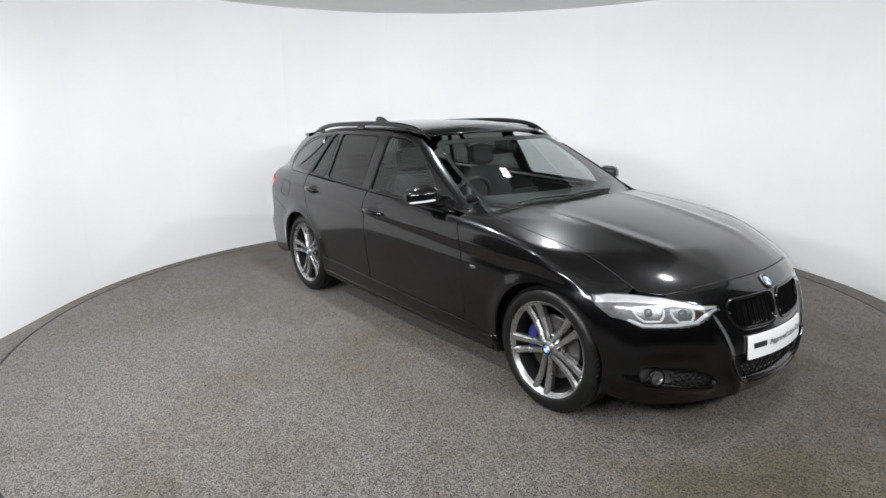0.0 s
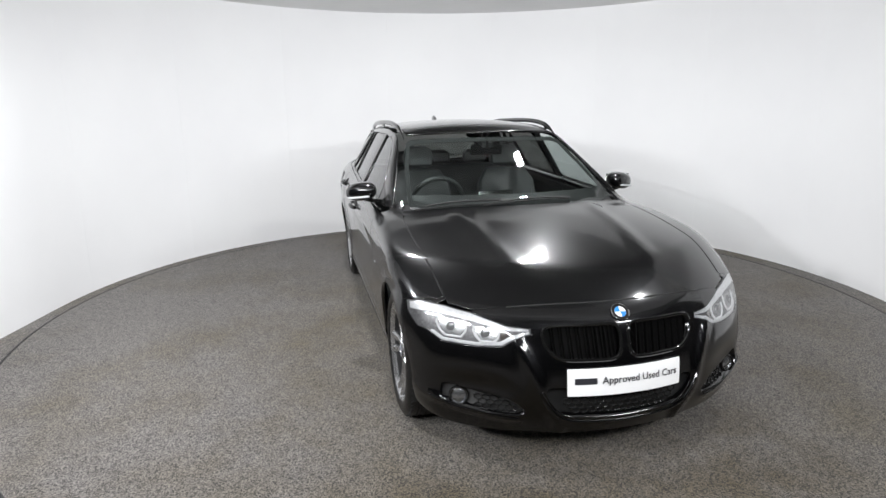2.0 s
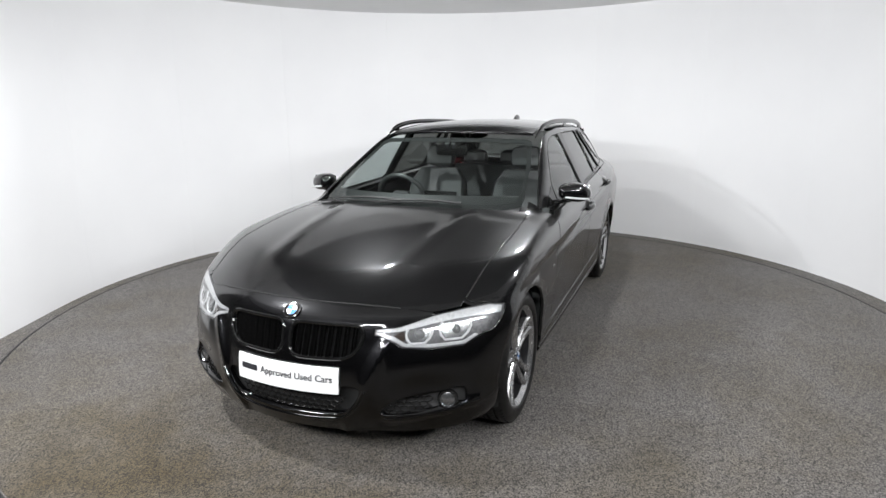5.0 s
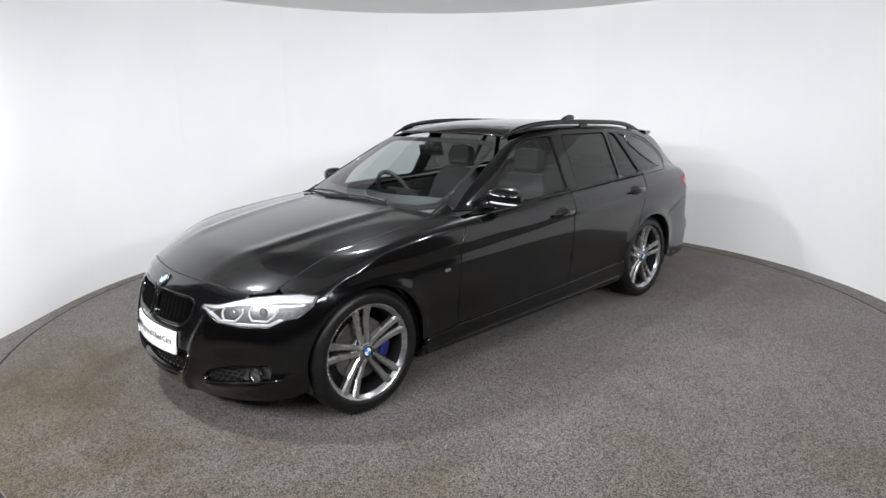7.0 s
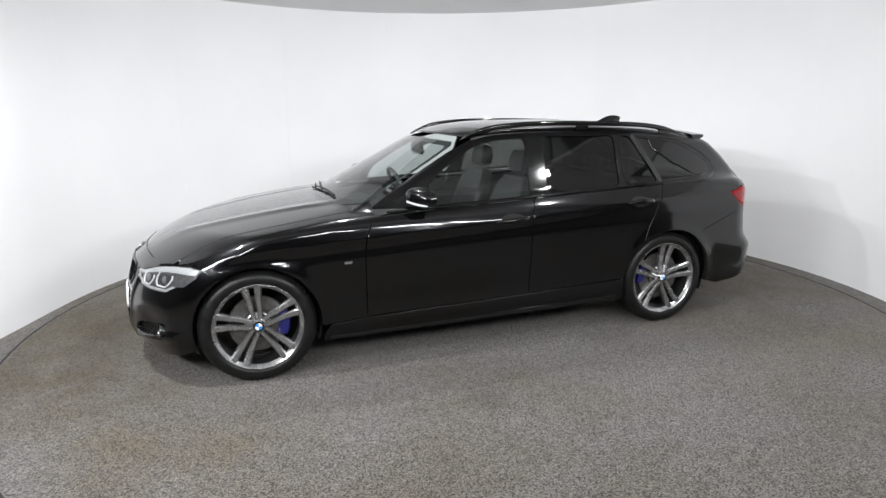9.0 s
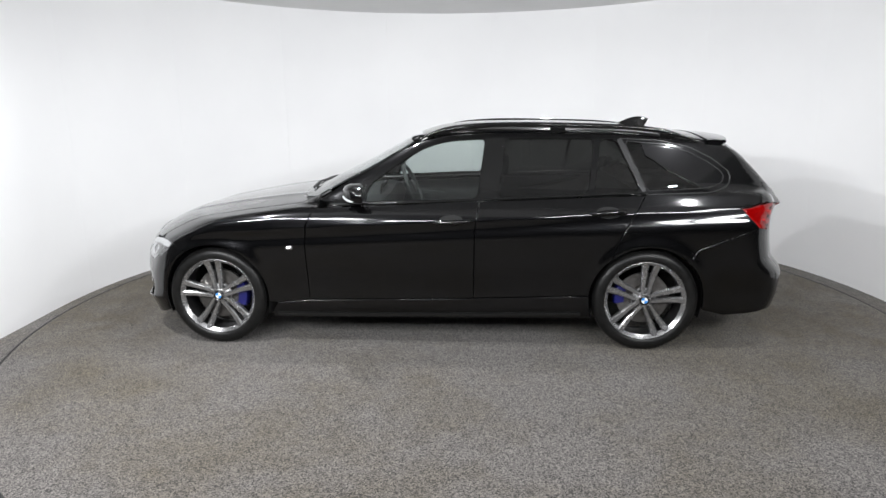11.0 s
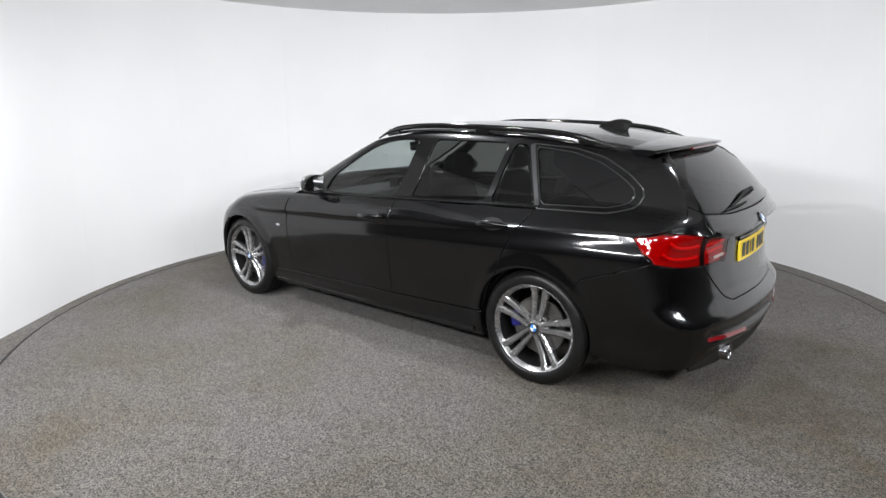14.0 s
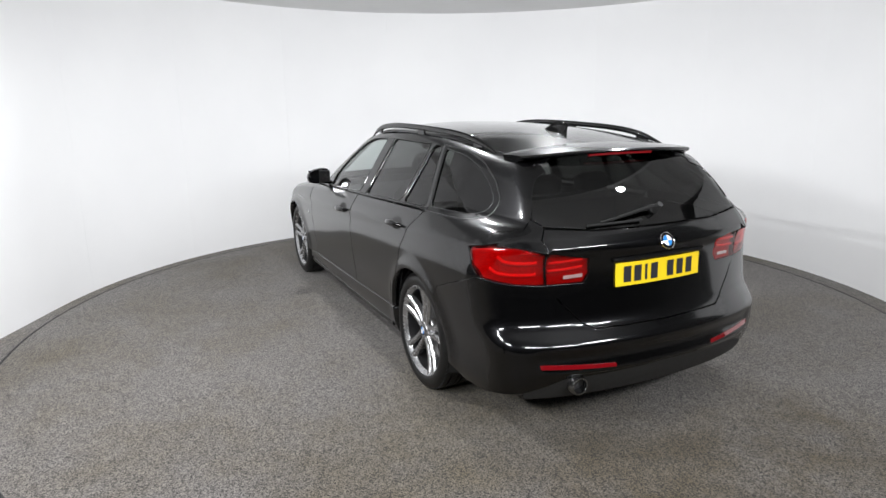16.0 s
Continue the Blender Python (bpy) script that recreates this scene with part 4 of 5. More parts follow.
def honeycomb(name, outline, sgn_y, lift, cell, parent):
    """A hexagonal grid inside an outline on the nose."""
    poly = np.array(outline, float)
    lo, hi = poly.min(0), poly.max(0)
    bm = bmesh.new()
    seen, segs = set(), []
    dx, dz = cell, cell * 0.62
    row = 0
    z = lo[1]
    while z < hi[1] + dz:
        y = lo[0] + (dx / 2 if row % 2 else 0)
        while y < hi[0] + dx:
            pts = [(y + cell * 0.56 * math.cos(radians(60 * k + 30)), z + cell * 0.40 * math.sin(radians(60 * k + 30))) for k in range(6)]
            for a, b in zip(pts, pts[1:] + pts[:1]):
                m = np.array([[(a[0] + b[0]) / 2, (a[1] + b[1]) / 2]])
                key = (round(m[0, 0], 3), round(m[0, 1], 3))
                if key in seen or not in_poly(m, poly)[0]:
                    continue
                seen.add(key)
                segs.append((sgn_y * a[0], a[1]))
                segs.append((sgn_y * b[0], b[1]))
            y += dx
        z += dz
        row += 1
    q = np.array(segs)
    xyz, n = skin(q[:, 0], q[:, 1], "x", 1)
    xyz = xyz + n * lift
    for a, b in zip(xyz[::2], xyz[1::2]):
        tube(bm, (a, b), 0.0032, 4)
    return put(name, bm, GLOSS, parent)


def flat_text(body, width, height):
    """The text as a flat mesh in the xy plane, from its lower left corner, scaled to a width."""
    cu = bpy.data.curves.new("writing", "FONT")
    cu.body = body
    cu.resolution_u = 3
    cu.offset = 0.012
    ob = bpy.data.objects.new("writing", cu)
    scene.collection.objects.link(ob)
    me = bpy.data.meshes.new_from_object(ob.evaluated_get(bpy.context.evaluated_depsgraph_get()))
    bpy.data.objects.remove(ob)
    bpy.data.curves.remove(cu)
    v = np.array([p.co[:] for p in me.vertices])
    k = width / (v[:, 0].max() - v[:, 0].min())
    v = (v - [v[:, 0].min(), 0, 0]) * k
    for p, c in zip(me.vertices, v):
        p.co = c
    return me


def build_nose():
    for s in (1, -1):
        # kidney grille with its frame and fins
        frame_line = smooth_line([(s * y, z) for y, z in KIDNEY], 2)
        kid = strip_on_skin("kidney_grille", frame_line, "x", 1, 0.0085, GLOSS, car, -0.001, label="gloss black kidney grille", closed=True)
        for k in range(8):
            y = 0.050 + k * 0.0365
            top = 0.650
            bot = 0.514 + max(0, (y - 0.27) / 0.07) * 0.05
            bm = bmesh.new()
            for dy in (-0.0062, 0.0062):
                bar_on_skin(bm, s * (y + dy), bot, s * (y + dy + 0.006), top, 0.0052, -0.006, -0.034)
            put("slat", bm, GLOSS, kid, smooth=True)
        # headlight: cover, housing, light rings
        cover = [(s * y, z) for y, z in HEADLIGHT]
        lamp = panel("headlight", cover, "x", LENS, car, 1, step=0.02, depth=0.004, gap=0.003, label="clear LED headlight with bright inner rings")
        panel("lamp_housing", cover, "x", HOUSING, lamp, 1, step=0.02, depth=0.01, gap=0.0, lift=-0.007)
        brow = [(0.402, 0.637), (0.493, 0.648), (0.613, 0.686), (0.714, 0.702)] + side_points([(1.74, 0.708), (1.695, 0.696), (1.715, 0.672)]) + [(0.77, 0.676), (0.70, 0.672), (0.613, 0.659), (0.50, 0.634), (0.402, 0.631)]
        panel("lamp_brow", [(s * y, z) for y, z in brow], "x", SILVER, lamp, 1, step=0.016, depth=0.006, gap=0.001, lift=-0.0048, label="bright silver upper reflector")
        low = [(0.400, 0.622), (0.463, 0.607), (0.514, 0.574), (0.61, 0.565), (0.74, 0.568), (0.785, 0.598), (0.772, 0.602), (0.735, 0.578), (0.61, 0.576), (0.520, 0.584), (0.470, 0.616), (0.400, 0.628)]
        panel("lamp_lower_trim", [(s * y, z) for y, z in low], "x", SILVER, lamp, 1, step=0.016, depth=0.006, gap=0.0005, lift=-0.0050)
        amber = [(0.478, 0.618), (0.515, 0.590), (0.520, 0.625), (0.50, 0.630)]
        panel("turn_signal", [(s * y, z) for y, z in amber], "x", AMBER, lamp, 1, step=0.02, depth=0.006, gap=0.0, lift=-0.0055)
        for cy, cz, r in ((0.568, 0.614, 0.042), (0.698, 0.626, 0.048)):
            pts = [(cy + r * a, cz + r * b) for a, b in ((-1.05, 0.72), (-1.15, 0.15), (-1.0, -0.30), (-0.62, -0.74), (0.62, -0.74), (1.0, -0.30), (1.18, 0.25), (1.02, 0.62))]
            line = smooth_line([(s * y, z) for y, z in pts], 0, closed=False, step=0.012)
            strip_on_skin("light_ring", line, "x", 1, 0.0052, ICE, lamp, -0.006, label="white light guide")
            tray = [(cy + r * a * 0.93, cz + r * b * 0.9) for a, b in ((-1.1, 0.7), (-1.1, 0.1), (-0.62, -0.72), (0.62, -0.72), (1.1, 0.1), (1.05, 0.7))]
            panel("reflector", [(s * y, z) for y, z in tray], "x", REFLECT, lamp, 1, step=0.02, depth=0.004, gap=0.0, lift=-0.0058)
            c, n = skin_at(s * cy, cz + 0.002, "x", 1, -0.007)
            bm = bmesh.new()
            lathe(bm, [(0.0, -0.006), (0.010, -0.0055), (0.017, -0.003), (0.021, 0.0), (0.024, -0.002), (0.026, 0.004)], 24)
            place(put("projector", bm, PROJECTOR, None, "round clear projector lens", smooth=True), lamp, facing(c, (n + Vector((0.6, 0, 0))).normalized()))
        # fog lamp in its recess
        hole = [(s * y, z) for y, z in FOG_HOLE]
        back = panel("fog_recess", hole, "x", MATTE, car, 1, step=0.03, depth=0.01, lift=-0.035, gap=-0.015)
        c, n = skin_at(s * 0.688, 0.324, "x", 1, -0.018)
        bm = bmesh.new()
        lathe(bm, [(0.0, -0.005), (0.022, -0.004), (0.03, -0.001), (0.033, -0.006), (0.038, -0.004), (0.040, 0.012), (0.040, 0.03)], 32)
        fog = place(put("fog_light", bm, REFLECT, None, "round clear fog lamp", smooth=True), car, facing(c, (n + Vector((1.2, 0, 0))).normalized()))
        bm = bmesh.new()
        lathe(bm, [(0.036, -0.010), (0.041, -0.011), (0.045, -0.006), (0.046, 0.01)], 32)
        place(put("fog_bezel", bm, GLOSS, None, smooth=True), fog, Matrix())
        line = [(s * a, 0.256 + 0.22 * max(a - 0.45, 0) ** 1.3) for a in np.linspace(0.45, 0.80, 20)]
        strip_on_skin("bumper_blade", line, "x", 1, 0.0035, PAINT, car, 0.001, label="gloss black bumper blade")
        honeycomb("fog_mesh", [(0.45, 0.276), (0.48, 0.315), (0.53, 0.342), (0.635, 0.352), (0.635, 0.276)], s, -0.022, 0.03, car)
    panel("lower_grille_backing", mirror_y([(0.0, 0.245)] + [(0.29, 0.252), (0.375, 0.385), (0.34, 0.41)] + [(0.0, 0.41)]), "x", VOID, car, 1, step=0.04, depth=0.01, lift=-0.05, gap=0.0)
    honeycomb("lower_grille", mirror_y([(0.0, 0.264), (0.235, 0.270), (0.268, 0.31), (0.272, 0.35), (0.0, 0.362)]), 1, -0.020, 0.036, car)
    lip = smooth_line([(-0.372, 0.385), (-0.338, 0.318), (-0.275, 0.250), (-0.18, 0.237), (0.0, 0.233), (0.18, 0.237), (0.275, 0.250), (0.338, 0.318), (0.372, 0.385)], 3, closed=False)
    strip_on_skin("grille_lip", lip, "x", 1, 0.007, PAINT, car, 0.0)
    # roundels
    c, n = skin_at(0.0, 0.690, "x", 1, 0.004)
    place(tagged(new("roundel", roundel_mesh(0.041)), "round blue and white badge"), car, facing(c, n))
    # front plate with its writing
    z0, z1 = 0.367, 0.480
    plate = panel("front_plate", [(-0.26, z0), (0.26, z0), (0.26, z1), (-0.26, z1)], "x", WHITE, car, 1, step=0.03, depth=0.008, edge=0.001, gap=0.0, lift=0.014, label="white dealer plate with dark writing")
    panel("plate_holder", [(-0.255, z0 + 0.005), (0.255, z0 + 0.005), (0.255, z1 - 0.005), (-0.255, z1 - 0.005)], "x", VOID, car, 1, step=0.05, depth=0.03, gap=0.0, lift=0.006)
    me = flat_text("Approved Used Cars", 0.355, 0.03)
    v = np.array([p.co[:] for p in me.vertices])
    xyz, n = skin(v[:, 0] - 0.118, v[:, 1] + 0.4185, "x", 1)
    for p, c in zip(me.vertices, xyz + n * 0.0185):
        p.co = c
    put("plate_writing", me, INK, plate)
    panel("plate_mark", [(-0.232, 0.4185), (-0.140, 0.4185), (-0.140, 0.4435), (-0.232, 0.4435)], "x", INK, plate, 1, step=0.03, depth=0.001, edge=0.0003, gap=0.0, lift=0.0175)
    # washer jets and wipers
    for x0, y0, x1, y1 in ((0.875, -0.05, 0.815, -0.60), (0.850, 0.33, 0.890, -0.20)):
        bm = bmesh.new()
        pts = []
        for i in range(13):
            t = i / 12
            x, y = x0 + (x1 - x0) * t, y0 + (y1 - y0) * t
            pts.append(skin_at(x, y, "z", 1, 0.010 + 0.008 * math.sin(math.pi * t))[0])
        tube(bm, pts, [0.009 - 0.005 * i / 12 for i in range(13)], 8)
        w = put("wiper", bm, MATTE, car, "black windscreen wiper", smooth=True)
        bm = bmesh.new()
        pts = []
        for i in range(13):
            t = i / 12
            x, y = x0 + (x1 - x0) * t + 0.035 * (1 if t > 0 else 1), y0 + (y1 - y0) * (0.25 + 0.85 * t)
            pts.append(skin_at(x - 0.01, y, "z", 1, 0.010)[0])
        tube(bm, pts, 0.005, 6)
        put("wiper_blade", bm, VOID, w, smooth=True)
    # cowl under the screen
    half = [(0.945 - 0.27 * y * y, y) for y in np.linspace(0, 0.66, 8)] + [(0.78 - 0.30 * y * y, y) for y in np.linspace(0.66, 0.0, 8)]
    panel("cowl", half + [(x, -y) for x, y in reversed(half) if abs(y) > 1e-6], "z", MATTE, car, step=0.03, depth=0.01, gap=0.0, lift=-0.012)


def build_sides():
    for s in (1, -1):
        doors = {o.name.split(".")[0]: o for o in car.children if o.name.startswith(("front_door", "rear_door")) and s * (sum(v.co.y for v in o.data.vertices)) > 0}
        for nm, x0, x1, z0, z1 in (("front_door", -0.065, -0.285, 0.848, 0.858), ("rear_door", -1.045, -1.245, 0.898, 0.906)):
            xm, zm = (x0 + x1) / 2, (z0 + z1) / 2
            # shade of the hollow behind the handle, as a flat black oval on the skin
            shade_line = [(xm + 0.075 * math.cos(a), zm + 0.006 + 0.034 * math.sin(a)) for a in np.linspace(0, 2 * math.pi, 24, endpoint=False)]
            panel("handle_cup_shade", shade_line, "y", VOID, doors[nm], s, step=0.015, depth=0.002, edge=0.001, gap=0.0, lift=0.0008)
            pts = []
            for i in range(17):
                t = i / 16
                b, n = skin_at(x0 + (x1 - x0) * t, z0 + (z1 - z0) * t, "y", s)
                pts.append(b + n * (0.006 + 0.030 * math.sin(math.pi * t) ** 0.5))
            bm = bmesh.new()
            tube(bm, pts, [0.010 + 0.006 * math.sin(math.pi * i / 16) for i in range(17)], 12, 1.15)
            put("door_handle", bm, PAINT, doors[nm], "black pull handle", smooth=True)
        # mirror
        bm = bmesh.new()
        bmesh.ops.create_uvsphere(bm, u_segments=40, v_segments=24, radius=1.0)
        for v in bm.verts:
            x, y, z = v.co
            k = (abs(x) ** 2.6 + abs(y) ** 2.6 + abs(z) ** 2.6) ** (-1 / 2.6)
            x, y, z = x * k, y * k, z * k
            x = x * 0.085 if x > 0 else max(x, -0.35) * 0.085
            taper = 1.0 - 0.16 * max(y, 0) ** 2
            v.co = (0.415 + x * (1 - 0.25 * y) + 0.0 - 0.025 * (y + 0.2), s * (0.915 + 0.095 * y), 1.022 + 0.058 * z * taper + 0.010 * (1 - y))
        mirror = put("door_mirror", bm, PAINT, car, "gloss black door mirror with a clear indicator strip", smooth=True)
        bm = bmesh.new()
        box(bm, (0.382, s * 0.915, 1.030), (0.006, 0.165, 0.095), Matrix.Rotation(radians(-10 * s), 4, "Z"), 0.002)
        part("mirror_glass", bm, CHROME, mirror, "mirror pane")
        bm = bmesh.new()
        pts = [(0.415 + 0.080 * (1 - abs(t) ** 2.6) ** (1 / 2.6) * (1 - 0.25 * t) - 0.025 * (t + 0.2) + 0.003, s * (0.915 + 0.095 * t), 0.997 + 0.012 * (1 - t) - 0.004) for t in np.linspace(-0.45, 0.93, 14)]
        tube(bm, pts, [0.003] + [0.0065] * 12 + [0.003], 8)
        part("mirror_indicator", bm, ICE, mirror, "clear indicator strip", smooth=True)
        bm = bmesh.new()
        tube(bm, [(0.47, s * 0.79, 0.972), (0.44, s * 0.84, 0.974), (0.42, s * 0.89, 0.980)], [0.030, 0.024, 0.022], 12, 0.55)
        part("mirror_foot", bm, GLOSS, mirror, smooth=True)
        sail = [(0.405, 0.962), (0.385, 1.062), (0.48, 1.02), (0.60, 0.960)]
        panel("mirror_sail", sail, "y", GLOSS, car, s, step=0.03, depth=0.006, gap=0.001, lift=0.002)
        # window trims
        for w in (FRONT_WIN, REAR_WIN, FIX_WIN, QUARTER_WIN):
            strip_on_skin("window_trim", smooth_line(w, 1), "y", s, 0.0030, GLOSS if w is not QUARTER_WIN else SATIN, car, -0.001, closed=True, n=6)
        outer = smooth_line([(-1.222, 1.345), (-1.50, 1.328), (-1.68, 1.285), (-1.83, 1.208), (-1.93, 1.125), (-1.91, 1.050), (-1.79, 1.018), (-1.37, 1.008)], 1)
        strip_on_skin("quarter_trim", outer, "y", s, 0.0042, SATIN, car, 0.0, closed=True, n=6)
        pill = [(-1.228, 1.338), (-1.252, 1.338), (-1.385, 1.028), (-1.363, 1.028)]
        panel("pillar_trim", pill, "y", SATIN, car, s, step=0.02, depth=0.004, gap=0.0, lift=0.004)
        pill = [(-0.395, 1.352), (-0.505, 1.352), (-0.455, 0.992), (-0.345, 0.988)]
        panel("pillar_cover", pill, "y", GLOSS, car, s, step=0.03, depth=0.004, gap=0.0, lift=0.003, label="gloss black centre pillar cover")
        line = smooth_line([(0.62, belt(0.62)), (0.0, belt(0.0) - 0.0), (-0.8, belt(-0.8)), (-1.39, belt(-1.39))], 0, closed=False)
        strip_on_skin("belt_trim", line, "y", s, 0.007, GLOSS, car, 0.0, n=6)
        # roof rail
        xs = np.linspace(0.06, -1.72, 30)
        up = spline([(-1.74, 0.004), (-1.60, 0.026), (-1.2, 0.042), (-0.6, 0.044), (-0.2, 0.034), (-0.05, 0.018), (0.04, 0.002), (0.09, -0.008)])
        pts = []
        for x in xs:
            y = s * (0.575 - 0.02 * max(0, (-x - 1.0)) - 0.02 * max(0, x + 0.3))
            c, n = skin_at(float(x), y, "z", 1)
            pts.append(c + Vector((0, 0, 0.95 * float(up(x)))))
        bm = bmesh.new()
        tube(bm, pts, [0.004, 0.007, 0.011] + [0.014] * 24 + [0.011, 0.007, 0.004], 10, 1.25)
        rail = put("roof_rail", bm, GLOSS, car, "gloss black roof rail", smooth=True)
        for x in (-0.10, -0.85, -1.55):
            y = s * (0.575 - 0.02 * max(0, (-x - 1.0)) - 0.02 * max(0, x + 0.3))
            c, n = skin_at(x, y, "z", 1)
            bm = bmesh.new()
            box(bm, c + Vector((0, 0, 0.012)), (0.10, 0.012, 0.03), None, 0.004)
            put("rail_foot", bm, GLOSS, rail)
        # wing badge
        c, n = skin_at(0.878, 0.676, "y", s, 0.002)
        bm = bmesh.new()
        box(bm, (0, 0, 0), (0.045, 0.003, 0.016), None, 0.001)
        place(put("wing_badge", bm, CHROME, None, "small bright side badge"), car, facing(c, n))
        # sill blade
        line = smooth_line([(1.0, 0.215), (0.3, 0.220), (-0.5, 0.232), (-1.0, 0.246)], 1, closed=False)
        strip_on_skin("sill_blade", line, "y", s, 0.010, GLOSS, car, 0.0, 1.6, n=8)
        # door trims that close the cabin
        for poly in ([(0.74, 0.94), (0.74, 0.30), (-0.31, 0.31), (-0.33, 0.965)], [(-0.34, 0.965), (-0.32, 0.31), (-1.0, 0.33), (-1.15, 0.7), (-1.35, 1.0)], [(-1.36, 1.0), (-1.2, 0.75), (-1.7, 0.72), (-1.95, 0.80), (-1.95, 0.99), (-1.8, 1.02)]):
            panel("door_lining", poly, "y", TRIM, car, s, step=0.06, depth=0.004, gap=0.0, lift=-0.055)
        panel("boot_lining", [(-1.90, 0.72), (-1.90, 1.0), (-2.12, 0.985), (-2.16, 0.74)], "y", TRIM, car, s, step=0.05, depth=0.004, gap=0.0, lift=-0.06)
    panel("gate_lining", [(-0.76, 0.60), (0.76, 0.60), (0.76, 0.95), (0.62, 0.985), (-0.62, 0.985), (-0.76, 0.95)], "x", TRIM, tailgate, -1, step=0.05, depth=0.004, gap=0.0, lift=-0.065)
    # fuel flap, on the right
    flap = [(-1.60, 0.80), (-1.60, 0.93), (-1.77, 0.945), (-1.77, 0.815)]
    strip_on_skin("fuel_flap_gap", smooth_line(flap, 2), "y", -1, 0.0022, VOID, car, 0.0, closed=True, n=6)


def build_tail():
    # roof spoiler
    bm = bmesh.new()
    rows = []
    ys = np.linspace(-0.57, 0.57, 41)
    prof = [(0.0, 0.0, 0), (0.35, 0.004, 0), (0.75, 0.004, 0), (0.97, 0.003, 0), (1.0, -0.004, 0), (0.97, -0.014, 0), (0.6, -0.034, 0), (0.25, -0.055, 0)]
    for y in ys:
        a = abs(y) / 0.60
        x0, x1 = -1.80, -2.015 + 0.10 * a ** 2.5
        z0 = skin_at(x0, float(y) * 0.93, "z", 1)[0].z + 0.003
        z1 = 1.342 - 0.022 * a ** 2
        rows.append([bm.verts.new((x0 + (x1 - x0) * t, y * (1.0 - 0.04 * t), z0 + (z1 - z0) * t + dz)) for t, dz, _ in prof])
    k = len(prof)
    for p, q in zip(rows, rows[1:]):
        for i in range(k):
            bm.faces.new((p[i], p[(i + 1) % k], q[(i + 1) % k], q[i]))
    bm.faces.new(rows[0])
    bm.faces.new(rows[-1][::-1])
    sp = put("roof_spoiler", bm, PAINT, tailgate, "gloss black roof spoiler", smooth=True)
    bm = bmesh.new()
    pts = [(-1.998 + 0.1 * (abs(y) / 0.6) ** 2.5, y, 1.324 - 0.02 * (y / 0.6) ** 2) for y in np.linspace(-0.20, 0.20, 9)]
    tube(bm, pts, 0.009, 8)
    put("brake_light", bm, RED, tailgate, "red high-level brake light strip", smooth=True)
    # rear wiper
    bm = bmesh.new()
    pts = [skin_at(y, z, "x", -1, l)[0] for y, z, l in ((-0.02, 1.068, 0.022), (0.02, 1.073, 0.028), (0.12, 1.062, 0.024), (0.24, 1.045, 0.018), (0.33, 1.034, 0.015))]
    tube(bm, pts, [0.010, 0.011, 0.008, 0.007, 0.005], 8)
    wip = put("rear_wiper", bm, VOID, tailgate, "black rear wiper", smooth=True)
    bm = bmesh.new()
    tube(bm, [skin_at(-0.01, 1.070, "x", -1, l)[0] for l in (-0.005, 0.05)], [0.022, 0.014], 14)
    put("wiper_hub", bm, MATTE, tailgate, smooth=True)
    bm = bmesh.new()
    tube(bm, [skin_at(y, 1.028 + 0.012 * (0.35 - y), "x", -1, 0.008)[0] for y in np.linspace(0.10, 0.40, 9)], 0.006, 6)
    put("rear_wiper_blade", bm, VOID, tailgate, smooth=True)
    # roundel and plate
    c, n = skin_at(0.0, 0.938, "x", -1, 0.004)
    place(tagged(new("rear_roundel", roundel_mesh(0.041)), "round blue and white badge"), tailgate, facing(c, n))
    z0, z1 = 0.742, 0.850
    plate = panel("rear_plate", [(-0.26, z0), (0.26, z0), (0.26, z1), (-0.26, z1)], "x", YELLOW, car, -1, step=0.05, depth=0.006, edge=0.001, gap=0.0, lift=0.010, label="yellow number plate with dark bars")
    for y in (0.200, 0.141, 0.092, 0.043, -0.058, -0.121, -0.184):
        w = 0.012 if abs(y - 0.092) < 1e-6 else 0.040
        panel("plate_bar", [(y - w / 2, z0 + 0.017), (y + w / 2, z0 + 0.017), (y + w / 2, z1 - 0.015), (y - w / 2, z1 - 0.015)], "x", INK, plate, -1, step=0.03, depth=0.001, edge=0.0003, gap=0.0, lift=0.0135)
    lip = smooth_line([(-0.28, 0.868), (0.0, 0.872), (0.28, 0.868)], 1, closed=False)
    strip_on_skin("gate_handle", lip, "x", -1, 0.010, GLOSS, tailgate, 0.004)
    for s in (1, -1):
        # light guides in the tail lights
        for zz, y0, y1 in ((0.900, 0.66, 0.80), (0.848, 0.66, 0.825)):
            line = smooth_line([(s * 0.64, zz - 0.02), (s * y0, zz - 0.026), (s * (y1 - 0.03), zz - 0.022), (s * y1, zz + 0.01)], 2, closed=False, step=0.015)
            strip_on_skin("light_bar", line, "x", -1, 0.008, REDLIT, car, -0.012)
        for zz in (0.885, 0.850):
            line = smooth_line([(s * 0.59, zz - 0.012), (s * 0.50, zz - 0.008), (s * 0.43, zz)], 1, closed=False, step=0.015)
            strip_on_skin("light_bar_inner", line, "x", -1, 0.007, REDLIT, tailgate, -0.012)
        rev = [(s * 0.43, 0.806), (s * 0.52, 0.801), (s * 0.52, 0.815), (s * 0.43, 0.820)]
        panel("reversing_light", rev, "x", REVERSE, tailgate, -1, step=0.02, depth=0.002, edge=0.001, gap=0.0, lift=0.002)
        refl = [(s * 0.305, 0.392), (s * 0.66, 0.412), (s * 0.665, 0.432), (s * 0.305, 0.408)]
        panel("bumper_reflector", refl, "x", RED, car, -1, step=0.03, depth=0.003, edge=0.001, gap=0.0, lift=0.003, label="red bumper reflector")
    # exhaust
    bm = bmesh.new()
    lathe(bm, [(0.034, 0.18), (0.034, 0.004), (0.036, 0.0), (0.042, 0.0), (0.044, 0.006), (0.044, 0.20)], 32)
